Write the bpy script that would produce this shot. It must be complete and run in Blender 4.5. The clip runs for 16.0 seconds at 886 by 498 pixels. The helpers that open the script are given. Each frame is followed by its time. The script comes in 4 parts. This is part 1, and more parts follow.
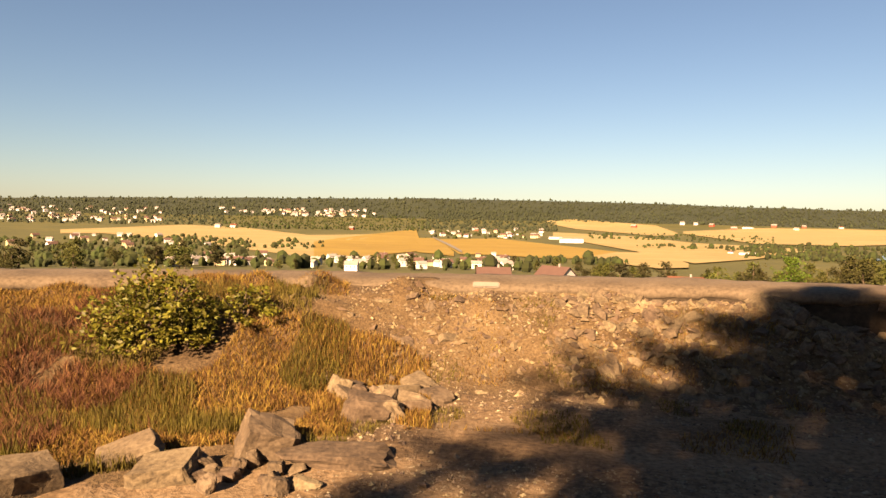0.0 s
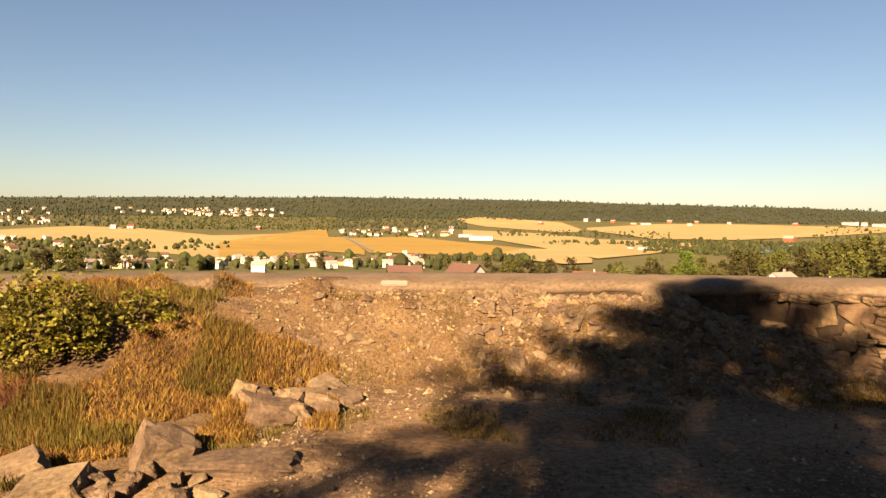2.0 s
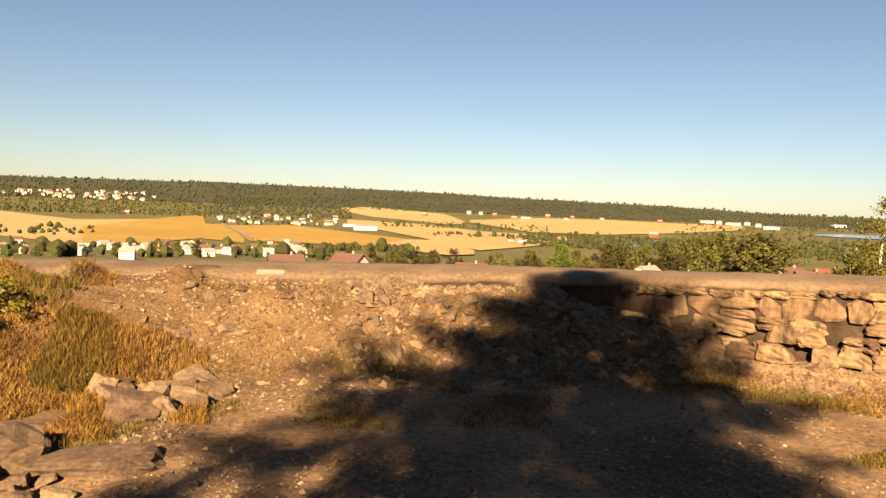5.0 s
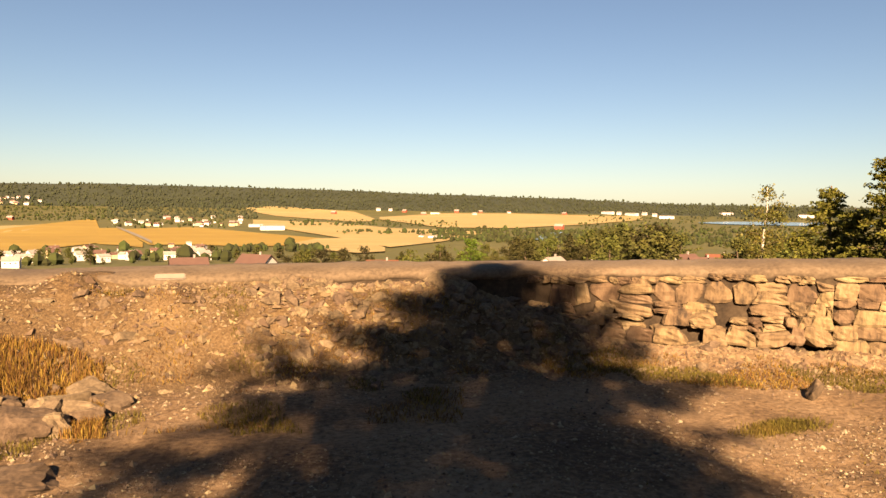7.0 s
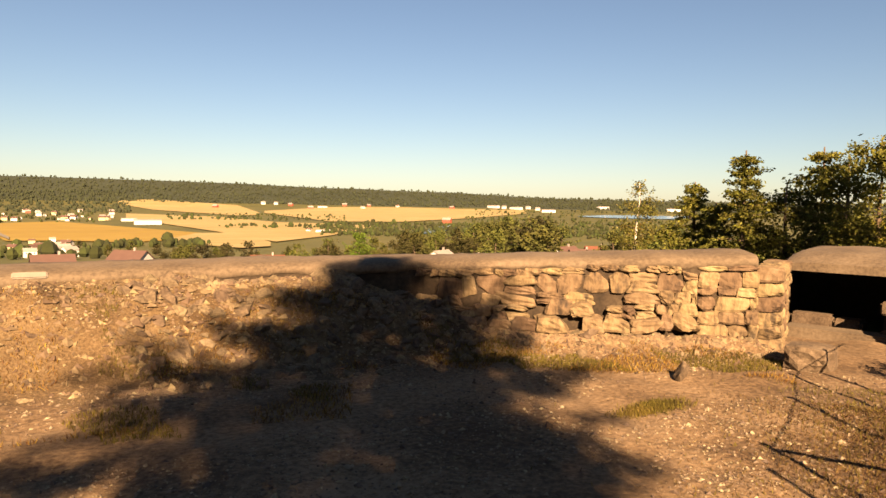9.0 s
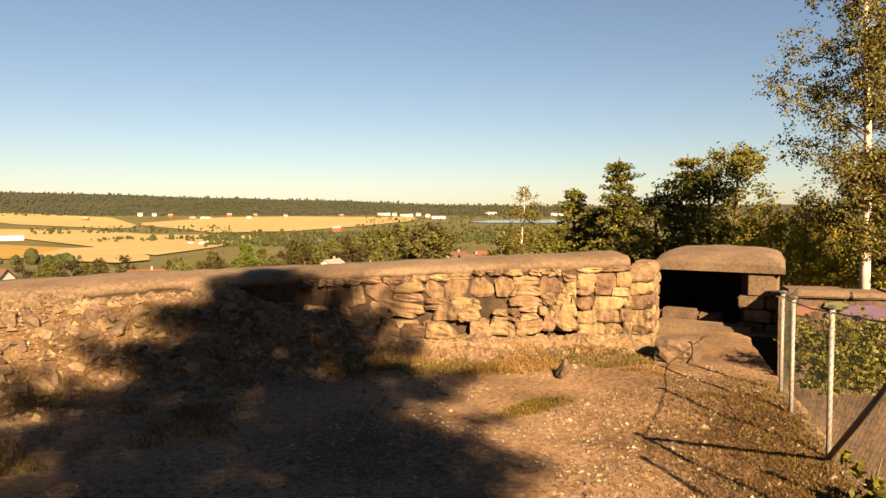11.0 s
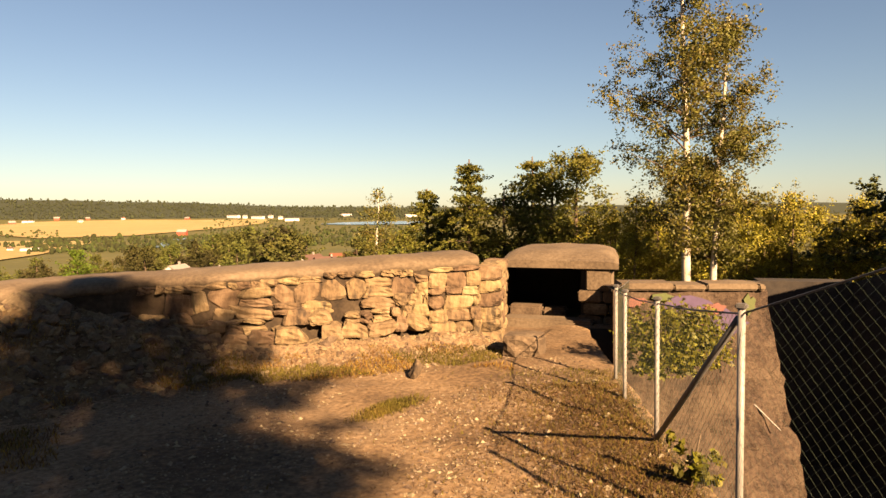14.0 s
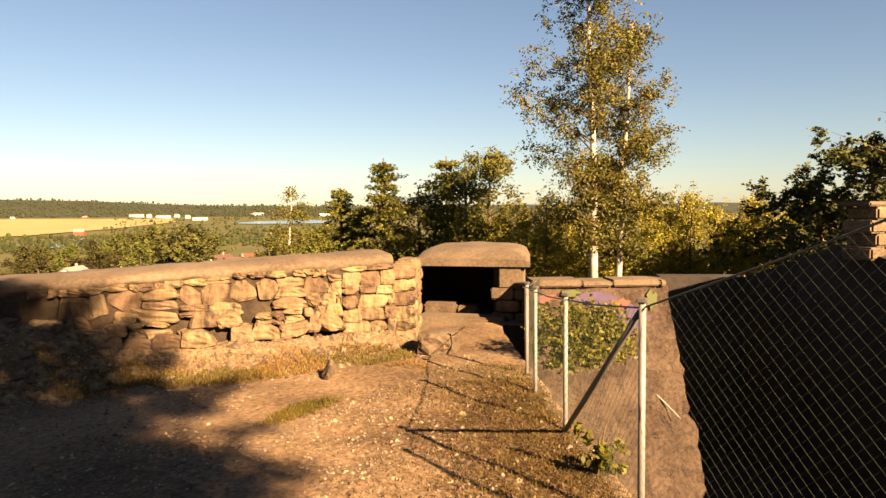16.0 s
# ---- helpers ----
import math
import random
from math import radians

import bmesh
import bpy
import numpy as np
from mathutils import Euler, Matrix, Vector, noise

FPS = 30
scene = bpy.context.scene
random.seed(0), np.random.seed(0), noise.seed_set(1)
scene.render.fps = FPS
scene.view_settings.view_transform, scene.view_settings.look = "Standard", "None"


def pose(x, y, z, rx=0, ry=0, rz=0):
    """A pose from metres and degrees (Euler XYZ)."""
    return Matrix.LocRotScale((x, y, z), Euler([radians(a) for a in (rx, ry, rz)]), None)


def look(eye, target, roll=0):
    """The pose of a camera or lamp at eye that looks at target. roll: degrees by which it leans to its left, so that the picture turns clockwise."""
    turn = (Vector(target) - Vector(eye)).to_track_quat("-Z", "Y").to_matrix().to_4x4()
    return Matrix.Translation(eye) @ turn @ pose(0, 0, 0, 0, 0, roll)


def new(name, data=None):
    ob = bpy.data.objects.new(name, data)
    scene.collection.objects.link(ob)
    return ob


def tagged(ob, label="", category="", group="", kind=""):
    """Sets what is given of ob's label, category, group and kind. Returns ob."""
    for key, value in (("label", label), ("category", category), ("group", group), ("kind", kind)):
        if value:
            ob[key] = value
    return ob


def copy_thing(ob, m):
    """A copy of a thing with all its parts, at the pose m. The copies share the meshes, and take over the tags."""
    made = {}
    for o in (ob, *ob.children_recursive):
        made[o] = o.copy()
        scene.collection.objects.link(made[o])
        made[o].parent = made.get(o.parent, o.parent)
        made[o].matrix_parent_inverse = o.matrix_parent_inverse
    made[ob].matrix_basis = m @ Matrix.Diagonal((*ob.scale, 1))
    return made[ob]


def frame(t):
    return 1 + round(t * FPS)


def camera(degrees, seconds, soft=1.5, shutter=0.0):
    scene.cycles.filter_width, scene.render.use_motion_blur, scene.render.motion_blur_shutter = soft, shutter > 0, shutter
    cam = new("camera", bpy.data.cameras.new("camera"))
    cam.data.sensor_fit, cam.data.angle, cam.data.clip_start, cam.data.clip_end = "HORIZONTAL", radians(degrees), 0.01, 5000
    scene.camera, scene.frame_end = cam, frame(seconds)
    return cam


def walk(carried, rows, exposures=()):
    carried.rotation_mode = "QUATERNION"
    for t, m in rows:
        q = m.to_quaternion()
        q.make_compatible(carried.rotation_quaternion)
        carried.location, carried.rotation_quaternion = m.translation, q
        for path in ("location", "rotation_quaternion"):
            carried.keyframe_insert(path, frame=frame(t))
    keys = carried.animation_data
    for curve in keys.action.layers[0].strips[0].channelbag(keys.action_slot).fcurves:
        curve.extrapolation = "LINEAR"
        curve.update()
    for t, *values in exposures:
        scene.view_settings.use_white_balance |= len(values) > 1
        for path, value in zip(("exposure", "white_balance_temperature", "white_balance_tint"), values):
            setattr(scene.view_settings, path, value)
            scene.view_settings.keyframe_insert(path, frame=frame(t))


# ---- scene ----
cam = camera(66.38, 16.0)
PATH = [
    (0, (-0.018, -0.004, 1.856), (-0.714, 9.961, 1.397), 1.18),
    (0.5, (-0.008, -0.010, 1.860), (-0.416, 9.971, 1.405), 0.78),
    (1, (-0.001, 0.007, 1.858), (-0.104, 9.996, 1.391), 0.65),
    (1.5, (0.011, 0.010, 1.860), (0.296, 9.995, 1.396), 0.59),
    (2, (0.023, 0.013, 1.857), (0.640, 9.984, 1.396), 0.73),
    (2.5, (0.025, 0.016, 1.858), (0.957, 9.962, 1.389), 0.72),
    (3, (0.028, 0.014, 1.856), (1.263, 9.926, 1.369), 0.94),
    (3.5, (0.034, 0.009, 1.858), (1.493, 9.888, 1.334), 0.69),
    (6, (0.108, -0.046, 1.862), (3.025, 9.501, 1.269), 2.08),
    (6.5, (0.107, -0.045, 1.861), (3.318, 9.405, 1.239), 1.04),
    (7, (0.115, -0.049, 1.857), (3.674, 9.278, 1.280), 0.81),
    (7.5, (0.116, -0.044, 1.860), (4.063, 9.126, 1.283), 0.60),
    (8, (0.125, -0.031, 1.853), (4.451, 8.964, 1.245), 0.42),
    (8.5, (0.128, -0.029, 1.853), (4.816, 8.781, 1.213), 0.74),
    (11, (0.153, -0.103, 1.872), (6.500, 7.606, 1.346), -0.14),
    (11.5, (0.150, -0.103, 1.869), (6.814, 7.336, 1.359), -0.19),
    (12, (0.195, -0.090, 1.864), (7.141, 7.086, 1.355), 0.27),
    (12.5, (0.208, -0.085, 1.864), (7.425, 6.817, 1.349), -0.17),
    (13, (0.236, -0.087, 1.858), (7.666, 6.586, 1.345), -0.22),
    (13.5, (0.240, -0.095, 1.862), (7.875, 6.343, 1.346), -0.18),
    (14, (0.249, -0.094, 1.863), (8.079, 6.105, 1.348), -0.51),
    (14.5, (0.250, -0.100, 1.860), (8.290, 5.825, 1.361), -0.46),
    (15, (0.247, -0.106, 1.865), (8.439, 5.611, 1.396), -0.58),
    (15.5, (0.251, -0.104, 1.862), (8.633, 5.329, 1.381), -0.24),
    (16, (0.260, -0.110, 1.859), (8.800, 5.064, 1.320), -0.47),
]
walk(cam, [(t, look(eye, target, roll)) for t, eye, target, roll in PATH], [(0, 2.96, 7000, 15.5), (8, 2.94, 7000, 15.5), (12, 2.95, 7250, 15.5), (13.5, 2.97, 7300, 15.5), (15, 3.1, 7350, 15.5), (16, 3.22, 7350, 15.5)])

# ---- light ----
SUN_AZ, SUN_EL = 202.0, 28.5
world = bpy.data.worlds.new("sky")
scene.world = world
world.use_nodes = True
wn = world.node_tree
sky = wn.nodes.new("ShaderNodeTexSky")
sky.sky_type = "NISHITA"
sky.sun_disc = False
sky.sun_elevation = radians(SUN_EL)
sky.sun_rotation = radians(SUN_AZ)
sky.air_density, sky.dust_density, sky.ozone_density = 1.0, 0.35, 2.1
wn.nodes["Background"].inputs["Strength"].default_value = 0.0141
wn.links.new(sky.outputs["Color"], wn.nodes["Background"].inputs["Color"])
sun_dir = Vector((math.sin(radians(SUN_AZ)) * math.cos(radians(SUN_EL)), math.cos(radians(SUN_AZ)) * math.cos(radians(SUN_EL)), math.sin(radians(SUN_EL))))
sun = new("sun", bpy.data.lights.new("sun", "SUN"))
sun.data.energy, sun.data.angle, sun.data.color = 5.0, radians(0.55), (1.0, 0.7, 0.42)
sun.matrix_world = look(sun_dir * 100, (0, 0, 0))

# ---- materials ----


def material(name, colours, scale=1.0, rough=0.9, bump=0.3, fine=12.0, per_object=0.0, per_island=0.0, metal=0.0, stretch=(1, 1, 1), spread=(0.3, 0.7), coords="Object", translucent=0.0, bump_scale=0.02):
    """Two scales of noise through a ramp of colours, with relief; per_object varies the value from thing to thing."""
    m = bpy.data.materials.new(name)
    m.use_nodes = True
    n, l = m.node_tree.nodes, m.node_tree.links
    b = n["Principled BSDF"]
    b.inputs["Roughness"].default_value = rough
    b.inputs["Metallic"].default_value = metal
    b.inputs["Specular IOR Level"].default_value = 0.25
    tc = n.new("ShaderNodeTexCoord") if coords != "Position" else n.new("ShaderNodeNewGeometry")
    mp = n.new("ShaderNodeMapping")
    mp.inputs["Scale"].default_value = stretch
    l.new(tc.outputs[coords], mp.inputs["Vector"])
    big, small = n.new("ShaderNodeTexNoise"), n.new("ShaderNodeTexNoise")
    big.inputs["Scale"].default_value, big.inputs["Detail"].default_value = scale, 4
    small.inputs["Scale"].default_value, small.inputs["Detail"].default_value = scale * fine, 5
    small.inputs["Roughness"].default_value = 0.65
    for x in (big, small):
        l.new(mp.outputs["Vector"], x.inputs["Vector"])
    mix = n.new("ShaderNodeMath")
    mix.operation = "MULTIPLY_ADD"
    mix.inputs[1].default_value = 0.55
    l.new(small.outputs["Fac"], mix.inputs[0])
    half = n.new("ShaderNodeMath")
    half.operation = "MULTIPLY"
    half.inputs[1].default_value = 0.45
    l.new(big.outputs["Fac"], half.inputs[0])
    l.new(half.outputs[0], mix.inputs[2])
    ramp = n.new("ShaderNodeValToRGB")
    el = ramp.color_ramp.elements
    while len(el) < len(colours):
        el.new(0.5)
    for i, c in enumerate(colours):
        el[i].position = spread[0] + (spread[1] - spread[0]) * i / max(1, len(colours) - 1)
        el[i].color = (*c, 1)
    l.new(mix.outputs[0], ramp.inputs["Fac"])
    last = ramp.outputs["Color"]
    for amount, node, out in ((per_object, "ShaderNodeObjectInfo", "Random"), (per_island, "ShaderNodeNewGeometry", "Random Per Island")):
        if amount:
            info = n.new(node)
            rng = n.new("ShaderNodeMapRange")
            rng.inputs["To Min"].default_value, rng.inputs["To Max"].default_value = 1 - amount, 1 + amount
            l.new(info.outputs[out], rng.inputs["Value"])
            hs = n.new("ShaderNodeHueSaturation")
            hs.inputs["Fac"].default_value = 1
            l.new(rng.outputs["Result"], hs.inputs["Value"])
            hue = n.new("ShaderNodeMapRange")
            hue.inputs["To Min"].default_value, hue.inputs["To Max"].default_value = 0.5 - 0.04 * amount, 0.5 + 0.05 * amount
            l.new(info.outputs[out], hue.inputs["Value"])
            l.new(hue.outputs["Result"], hs.inputs["Hue"])
            l.new(last, hs.inputs["Color"])
            last = hs.outputs["Color"]
    l.new(last, b.inputs["Base Color"])
    if bump:
        bp = n.new("ShaderNodeBump")
        bp.inputs["Strength"].default_value = bump
        bp.inputs["Distance"].default_value = bump_scale
        l.new(mix.outputs[0], bp.inputs["Height"])
        l.new(bp.outputs["Normal"], b.inputs["Normal"])
    if translucent:
        tr, ms = n.new("ShaderNodeBsdfTranslucent"), n.new("ShaderNodeMixShader")
        ms.inputs["Fac"].default_value = translucent
        l.new(last, tr.inputs["Color"])
        l.new(b.outputs[0], ms.inputs[1])
        l.new(tr.outputs[0], ms.inputs[2])
        l.new(ms.outputs[0], n["Material Output"].inputs["Surface"])
    return m


M_STONE = material("granite", [(0.0286, 0.0197, 0.012), (0.067, 0.0471, 0.0282), (0.107, 0.0802, 0.0502)], 3.0, 0.92, 0.8, 9, per_object=0.3, spread=(0.36, 0.64), coords="Position")
M_FACE = material("stained_granite", [(0.024, 0.0164, 0.0104), (0.068, 0.0452, 0.0244), (0.1, 0.0686, 0.037), (0.12, 0.0874, 0.0518)], 3.0, 0.92, 0.7, 5, per_object=0.32, spread=(0.36, 0.62), coords="Position", stretch=(1, 1, 0.35), bump_scale=0.03)
M_RUBBLE = material("rubble_granite", [(0.0335, 0.022, 0.0126), (0.0766, 0.052, 0.0296), (0.117, 0.0857, 0.0528)], 2.0, 0.92, 0.5, 9, per_island=0.45, coords="Position")
M_GRAVEL = material("mixed_gravel", [(0.05, 0.036, 0.024), (0.105, 0.078, 0.052), (0.17, 0.135, 0.1)], 2.0, 0.92, 0, 9, per_island=0.6, coords="Position")
M_LITTER = material("leaf_litter", [(0.022, 0.012, 0.004), (0.055, 0.029, 0.009), (0.085, 0.047, 0.015)], 2.0, 0.85, 0, 3, per_island=0.6, coords="Position", translucent=0.2)
M_CAP = material("weathered_concrete", [(0.0376, 0.0264, 0.0166), (0.067, 0.0488, 0.0305), (0.0911, 0.0684, 0.0446)], 1.3, 0.92, 0.5, 16, coords="Position", spread=(0.37, 0.62), bump_scale=0.012)
M_CEMENT = material("pale_cement", [(0.0976, 0.0816, 0.0654), (0.13, 0.11, 0.0892)], 6, 0.9, 0.4, 5)
M_VALLEY = material("valley_tree", [(0.00812, 0.0118, 0.00192), (0.0147, 0.0188, 0.00302), (0.0244, 0.0267, 0.00495)], 0.02, 0.95, 0, 9, per_island=0.4, coords="Position")
M_LILAC = material("faded_lilac_paint", [(0.0372, 0.0252, 0.0484), (0.056, 0.0398, 0.076)], 5, 0.9, 0.2, 5)
M_PINK = material("faded_pink_paint", [(0.0846, 0.0337, 0.0275), (0.116, 0.055, 0.0428)], 5, 0.9, 0.2, 5)
M_LIME = material("faded_green_paint", [(0.037, 0.0493, 0.0154), (0.0616, 0.0677, 0.0277)], 5, 0.9, 0.2, 5)
M_PITWALL = material("pit_masonry", [(0.0181, 0.0114, 0.00787), (0.0364, 0.0238, 0.0156), (0.052, 0.0364, 0.0235)], 2.2, 0.92, 1.0, 7, coords="Position", spread=(0.39, 0.61), bump_scale=0.05)
M_CORE = material("earthy_joints", [(0.00854, 0.00565, 0.003), (0.0208, 0.0139, 0.00784), (0.0369, 0.0264, 0.0155)], 2.5, 0.95, 0.8, 6, coords="Position", spread=(0.36, 0.64))
# stone darkened in its colour to stand for shade in pit and shelter
M_SHADESTONE = material("shade_dark_stone", [(0.00661, 0.00529, 0.00465), (0.0172, 0.0139, 0.0113), (0.0265, 0.0211, 0.0159)], 1.2, 0.9, 0.6, 8, coords="Position")
M_SOIL = material("dry_soil", [(0.0453, 0.0267, 0.0121), (0.0933, 0.0597, 0.0307), (0.139, 0.0957, 0.0549)], 0.8, 0.95, 1.0, 22, coords="Position", bump_scale=0.04, spread=(0.4, 0.6))
M_BANK = material("stony_bank_earth", [(0.0292, 0.0169, 0.00645), (0.0604, 0.0378, 0.0164), (0.0898, 0.0605, 0.0293)], 1.4, 0.95, 1.0, 22, coords="Position", bump_scale=0.04, spread=(0.4, 0.6))
M_GRASS = material("dry_grass", [(0.0595, 0.0285, 0.00523), (0.105, 0.0546, 0.0104), (0.152, 0.0867, 0.0198)], 1.2, 0.8, 0, 3, per_island=0.6, coords="Position", translucent=0.25)
M_HEATHER = material("faded_heather", [(0.0259, 0.0109, 0.00504), (0.0648, 0.0237, 0.0101), (0.104, 0.0455, 0.0168)], 1.5, 0.85, 0, 3, per_island=0.5, coords="Position", translucent=0.2)
M_GREEN = material("green_grass", [(0.0286, 0.0225, 0.00221), (0.0568, 0.0436, 0.00463), (0.0911, 0.0612, 0.011)], 1.2, 0.8, 0, 3, per_island=0.35, coords="Position", translucent=0.25)
M_LEAF = material("bush_leaf", [(0.032, 0.0338, 0.00272), (0.0696, 0.0652, 0.00544), (0.118, 0.0991, 0.0119)], 1.5, 0.6, 0, 3, per_island=0.4, translucent=0.3)
M_BIRCH = material("birch_leaf", [(0.0327, 0.0361, 0.00534), (0.0608, 0.0576, 0.00897), (0.111, 0.0721, 0.0125)], 0.6, 0.6, 0, 3, per_island=0.4, translucent=0.3)
M_PINE = material("pine_needles", [(0.0134, 0.0188, 0.00403), (0.0321, 0.0375, 0.00707), (0.0536, 0.0536, 0.0126)], 0.6, 0.75, 0, 3, per_island=0.4, translucent=0.15)
M_PINE2 = material("olive_needles", [(0.0343, 0.0404, 0.00482), (0.0688, 0.0685, 0.00847), (0.115, 0.101, 0.0151)], 0.6, 0.75, 0, 3, per_island=0.4, translucent=0.35)
M_THICKET = material("thicket_leaf", [(0.0748, 0.0789, 0.00781), (0.149, 0.131, 0.0142), (0.226, 0.168, 0.0236)], 0.5, 0.65, 0, 3, per_island=0.4, translucent=0.3)
M_FARLEAF = material("hillside_leaf", [(0.0201, 0.0231, 0.00304), (0.0351, 0.0346, 0.00508), (0.0536, 0.0429, 0.00811)], 0.3, 0.8, 0, 3, per_island=0.3, per_object=0.6, translucent=0.15)
M_LIME_LEAF = material("bright_leaf", [(0.03, 0.055, 0.004), (0.055, 0.085, 0.006), (0.085, 0.11, 0.012)], 0.3, 0.7, 0, 3, per_island=0.4, translucent=0.3)
M_FOREST = material("far_forest", [(0.00836, 0.0117, 0.00479), (0.0137, 0.0174, 0.00697), (0.0189, 0.0224, 0.0096)], 0.004, 0.95, 0, 9, per_island=0.18, coords="Position")
M_BARK = material("bark", [(0.035, 0.0245, 0.0154), (0.084, 0.0595, 0.0385)], 3, 0.9, 0.6, 6)
M_BIRCHBARK = material("birch_bark", [(0.0244, 0.0203, 0.0168), (0.224, 0.192, 0.152), (0.294, 0.261, 0.218)], 2.5, 0.8, 0.3, 4, stretch=(1, 1, 2.5), spread=(0.34, 0.5))
M_LAND = material("valley_land", [(0.0224, 0.0251, 0.00457), (0.0421, 0.0416, 0.00799), (0.0746, 0.0621, 0.016)], 0.012, 0.95, 0, 12, coords="Position")
M_WHEAT = material("ripe_wheat", [(0.102, 0.0657, 0.00871), (0.14, 0.0938, 0.0134), (0.169, 0.125, 0.024)], 0.004, 0.95, 0, 8, coords="Position", stretch=(1, 3, 1))
M_STUBBLE = material("stubble", [(0.126, 0.089, 0.0308), (0.17, 0.131, 0.0524), (0.202, 0.173, 0.0801)], 0.004, 0.95, 0, 8, coords="Position", stretch=(1, 4, 1))
M_WATER = material("lake_water", [(0.0686, 0.103, 0.137), (0.0826, 0.117, 0.151)], 0.01, 0.15, 0, 5, coords="Position")
M_ROAD = material("pale_road", [(0.0882, 0.0791, 0.0649), (0.115, 0.104, 0.0882)], 0.05, 0.95, 0, 5, coords="Position")
M_WHITE = material("white_paint", [(0.299, 0.291, 0.275), (0.339, 0.331, 0.315)], 0.3, 0.7, 0, 5)
M_CREAM = material("cream_paint", [(0.264, 0.214, 0.121), (0.298, 0.248, 0.149)], 0.3, 0.7, 0, 5)
M_RED = material("barn_red_paint", [(0.147, 0.0294, 0.0171), (0.186, 0.0441, 0.0245)], 0.3, 0.8, 0, 5)
M_TILE = material("clay_tiles", [(0.0616, 0.0212, 0.0115), (0.0889, 0.0328, 0.0174)], 0.5, 0.85, 0, 6)
M_BROWN = material("brown_tiles", [(0.0441, 0.0239, 0.02), (0.063, 0.0359, 0.0276)], 0.5, 0.85, 0, 6)
M_GREY = material("grey_roofing", [(0.112, 0.098, 0.091), (0.175, 0.154, 0.14)], 0.5, 0.85, 0, 6)
M_PANE = material("window_pane", [(0.03, 0.035, 0.04), (0.05, 0.055, 0.06)], 0.5, 0.15, 0, 4)
M_STEEL = material("galvanised_steel", [(0.117, 0.113, 0.104), (0.179, 0.171, 0.158)], 6, 0.6, 0.1, 6, metal=0.3)
M_DARKSTEEL = material("weathered_steel", [(0.049, 0.049, 0.049), (0.112, 0.105, 0.098)], 6, 0.6, 0.1, 6, metal=0.4)
M_WIRE = material("green_wire", [(0.0084, 0.0151, 0.00948), (0.0189, 0.0265, 0.017)], 6, 0.5, 0, 6, metal=0.3)
# near-black soil: shade of the pit and shelter floor put into the colour
M_SHADESOIL = material("shade_dark_soil", [(0.0084, 0.00638, 0.00428), (0.0224, 0.0165, 0.0107)], 1.5, 0.95, 0.5, 8, coords="Position")

# ---- mesh helpers ----
rng = np.random.default_rng(5)


def mesh_object(name, verts, faces, mat, parent=None, label="", smooth=False):
    me = bpy.data.meshes.new(name)
    me.from_pydata([tuple(v) for v in verts], [], [tuple(f) for f in faces])
    me.materials.append(mat)
    if smooth:
        me.polygons.foreach_set("use_smooth", [True] * len(me.polygons))
    me.update()
    ob = new(name, me)
    ob.parent = parent
    if label:
        tagged(ob, label)
    return ob


def part(name, bm, mat, parent=None, label="", smooth=False):
    me = bpy.data.meshes.new(name)
    bm.normal_update()
    bm.to_mesh(me)
    bm.free()
    me.materials.append(mat)
    if smooth:
        me.polygons.foreach_set("use_smooth", [True] * len(me.polygons))
    ob = new(name, me)
    ob.parent = parent
    if label:
        tagged(ob, label)
    return ob


def empty(name, m, label, category, group="", kind=""):
    ob = new(name)
    ob.matrix_world = m
    return tagged(ob, label, category, group, kind)


def box_bm(sx, sy, sz, at=(0, 0, 0), bevel=0.0, m=None):
    bm = bmesh.new()
    bmesh.ops.create_cube(bm, size=1)
    for v in bm.verts:
        v.co = Vector((v.co.x * sx, v.co.y * sy, v.co.z * sz)) + Vector(at)
    if bevel:
        bmesh.ops.bevel(bm, geom=bm.edges[:], offset=bevel, segments=2, affect="EDGES")
    if m is not None:
        bmesh.ops.transform(bm, matrix=m, verts=bm.verts[:])
    return bm


def tube(points, radii, sides=6):
    """Vertices and faces of a tapered tube along points."""
    verts, faces = [], []
    pts = [Vector(p) for p in points]
    for i, p in enumerate(pts):
        d = (pts[min(i + 1, len(pts) - 1)] - pts[max(i - 1, 0)]).normalized()
        a = d.orthogonal().normalized()
        b = d.cross(a)
        for k in range(sides):
            w = 2 * math.pi * k / sides
            verts.append(p + (a * math.cos(w) + b * math.sin(w)) * radii[i])
    for i in range(len(pts) - 1):
        for k in range(sides):
            faces.append((i * sides + k, i * sides + (k + 1) % sides, (i + 1) * sides + (k + 1) % sides, (i + 1) * sides + k))
    faces.append(tuple(range(sides))[::-1])
    faces.append(tuple(range((len(pts) - 1) * sides, len(pts) * sides)))
    return verts, faces


def joined(pieces):
    verts, faces = [], []
    for v, f in pieces:
        o = len(verts)
        verts += list(v)
        faces += [tuple(i + o for i in q) for q in f]
    return verts, faces


def leaf_cloud(centres, size, seed, up=0.3, narrow=0.55):
    """One pointed leaf (a bent quad) at each centre."""
    r = np.random.default_rng(seed)
    c = np.asarray(centres, float)
    n = len(c)
    d = r.normal(size=(n, 3))
    d[:, 2] = d[:, 2] * 0.6 - up
    d /= np.linalg.norm(d, axis=1)[:, None]
    s = np.cross(d, r.normal(size=(n, 3)))
    s /= np.linalg.norm(s, axis=1)[:, None]
    ln = (size * r.uniform(0.6, 1.4, n))[:, None]
    v = np.stack([c - d * ln * 0.5, c + s * ln * narrow * 0.5, c + d * ln * 0.5, c - s * ln * narrow * 0.5], 1).reshape(-1, 3)
    f = np.arange(4 * n).reshape(-1, 4)
    return v.tolist(), f.tolist()


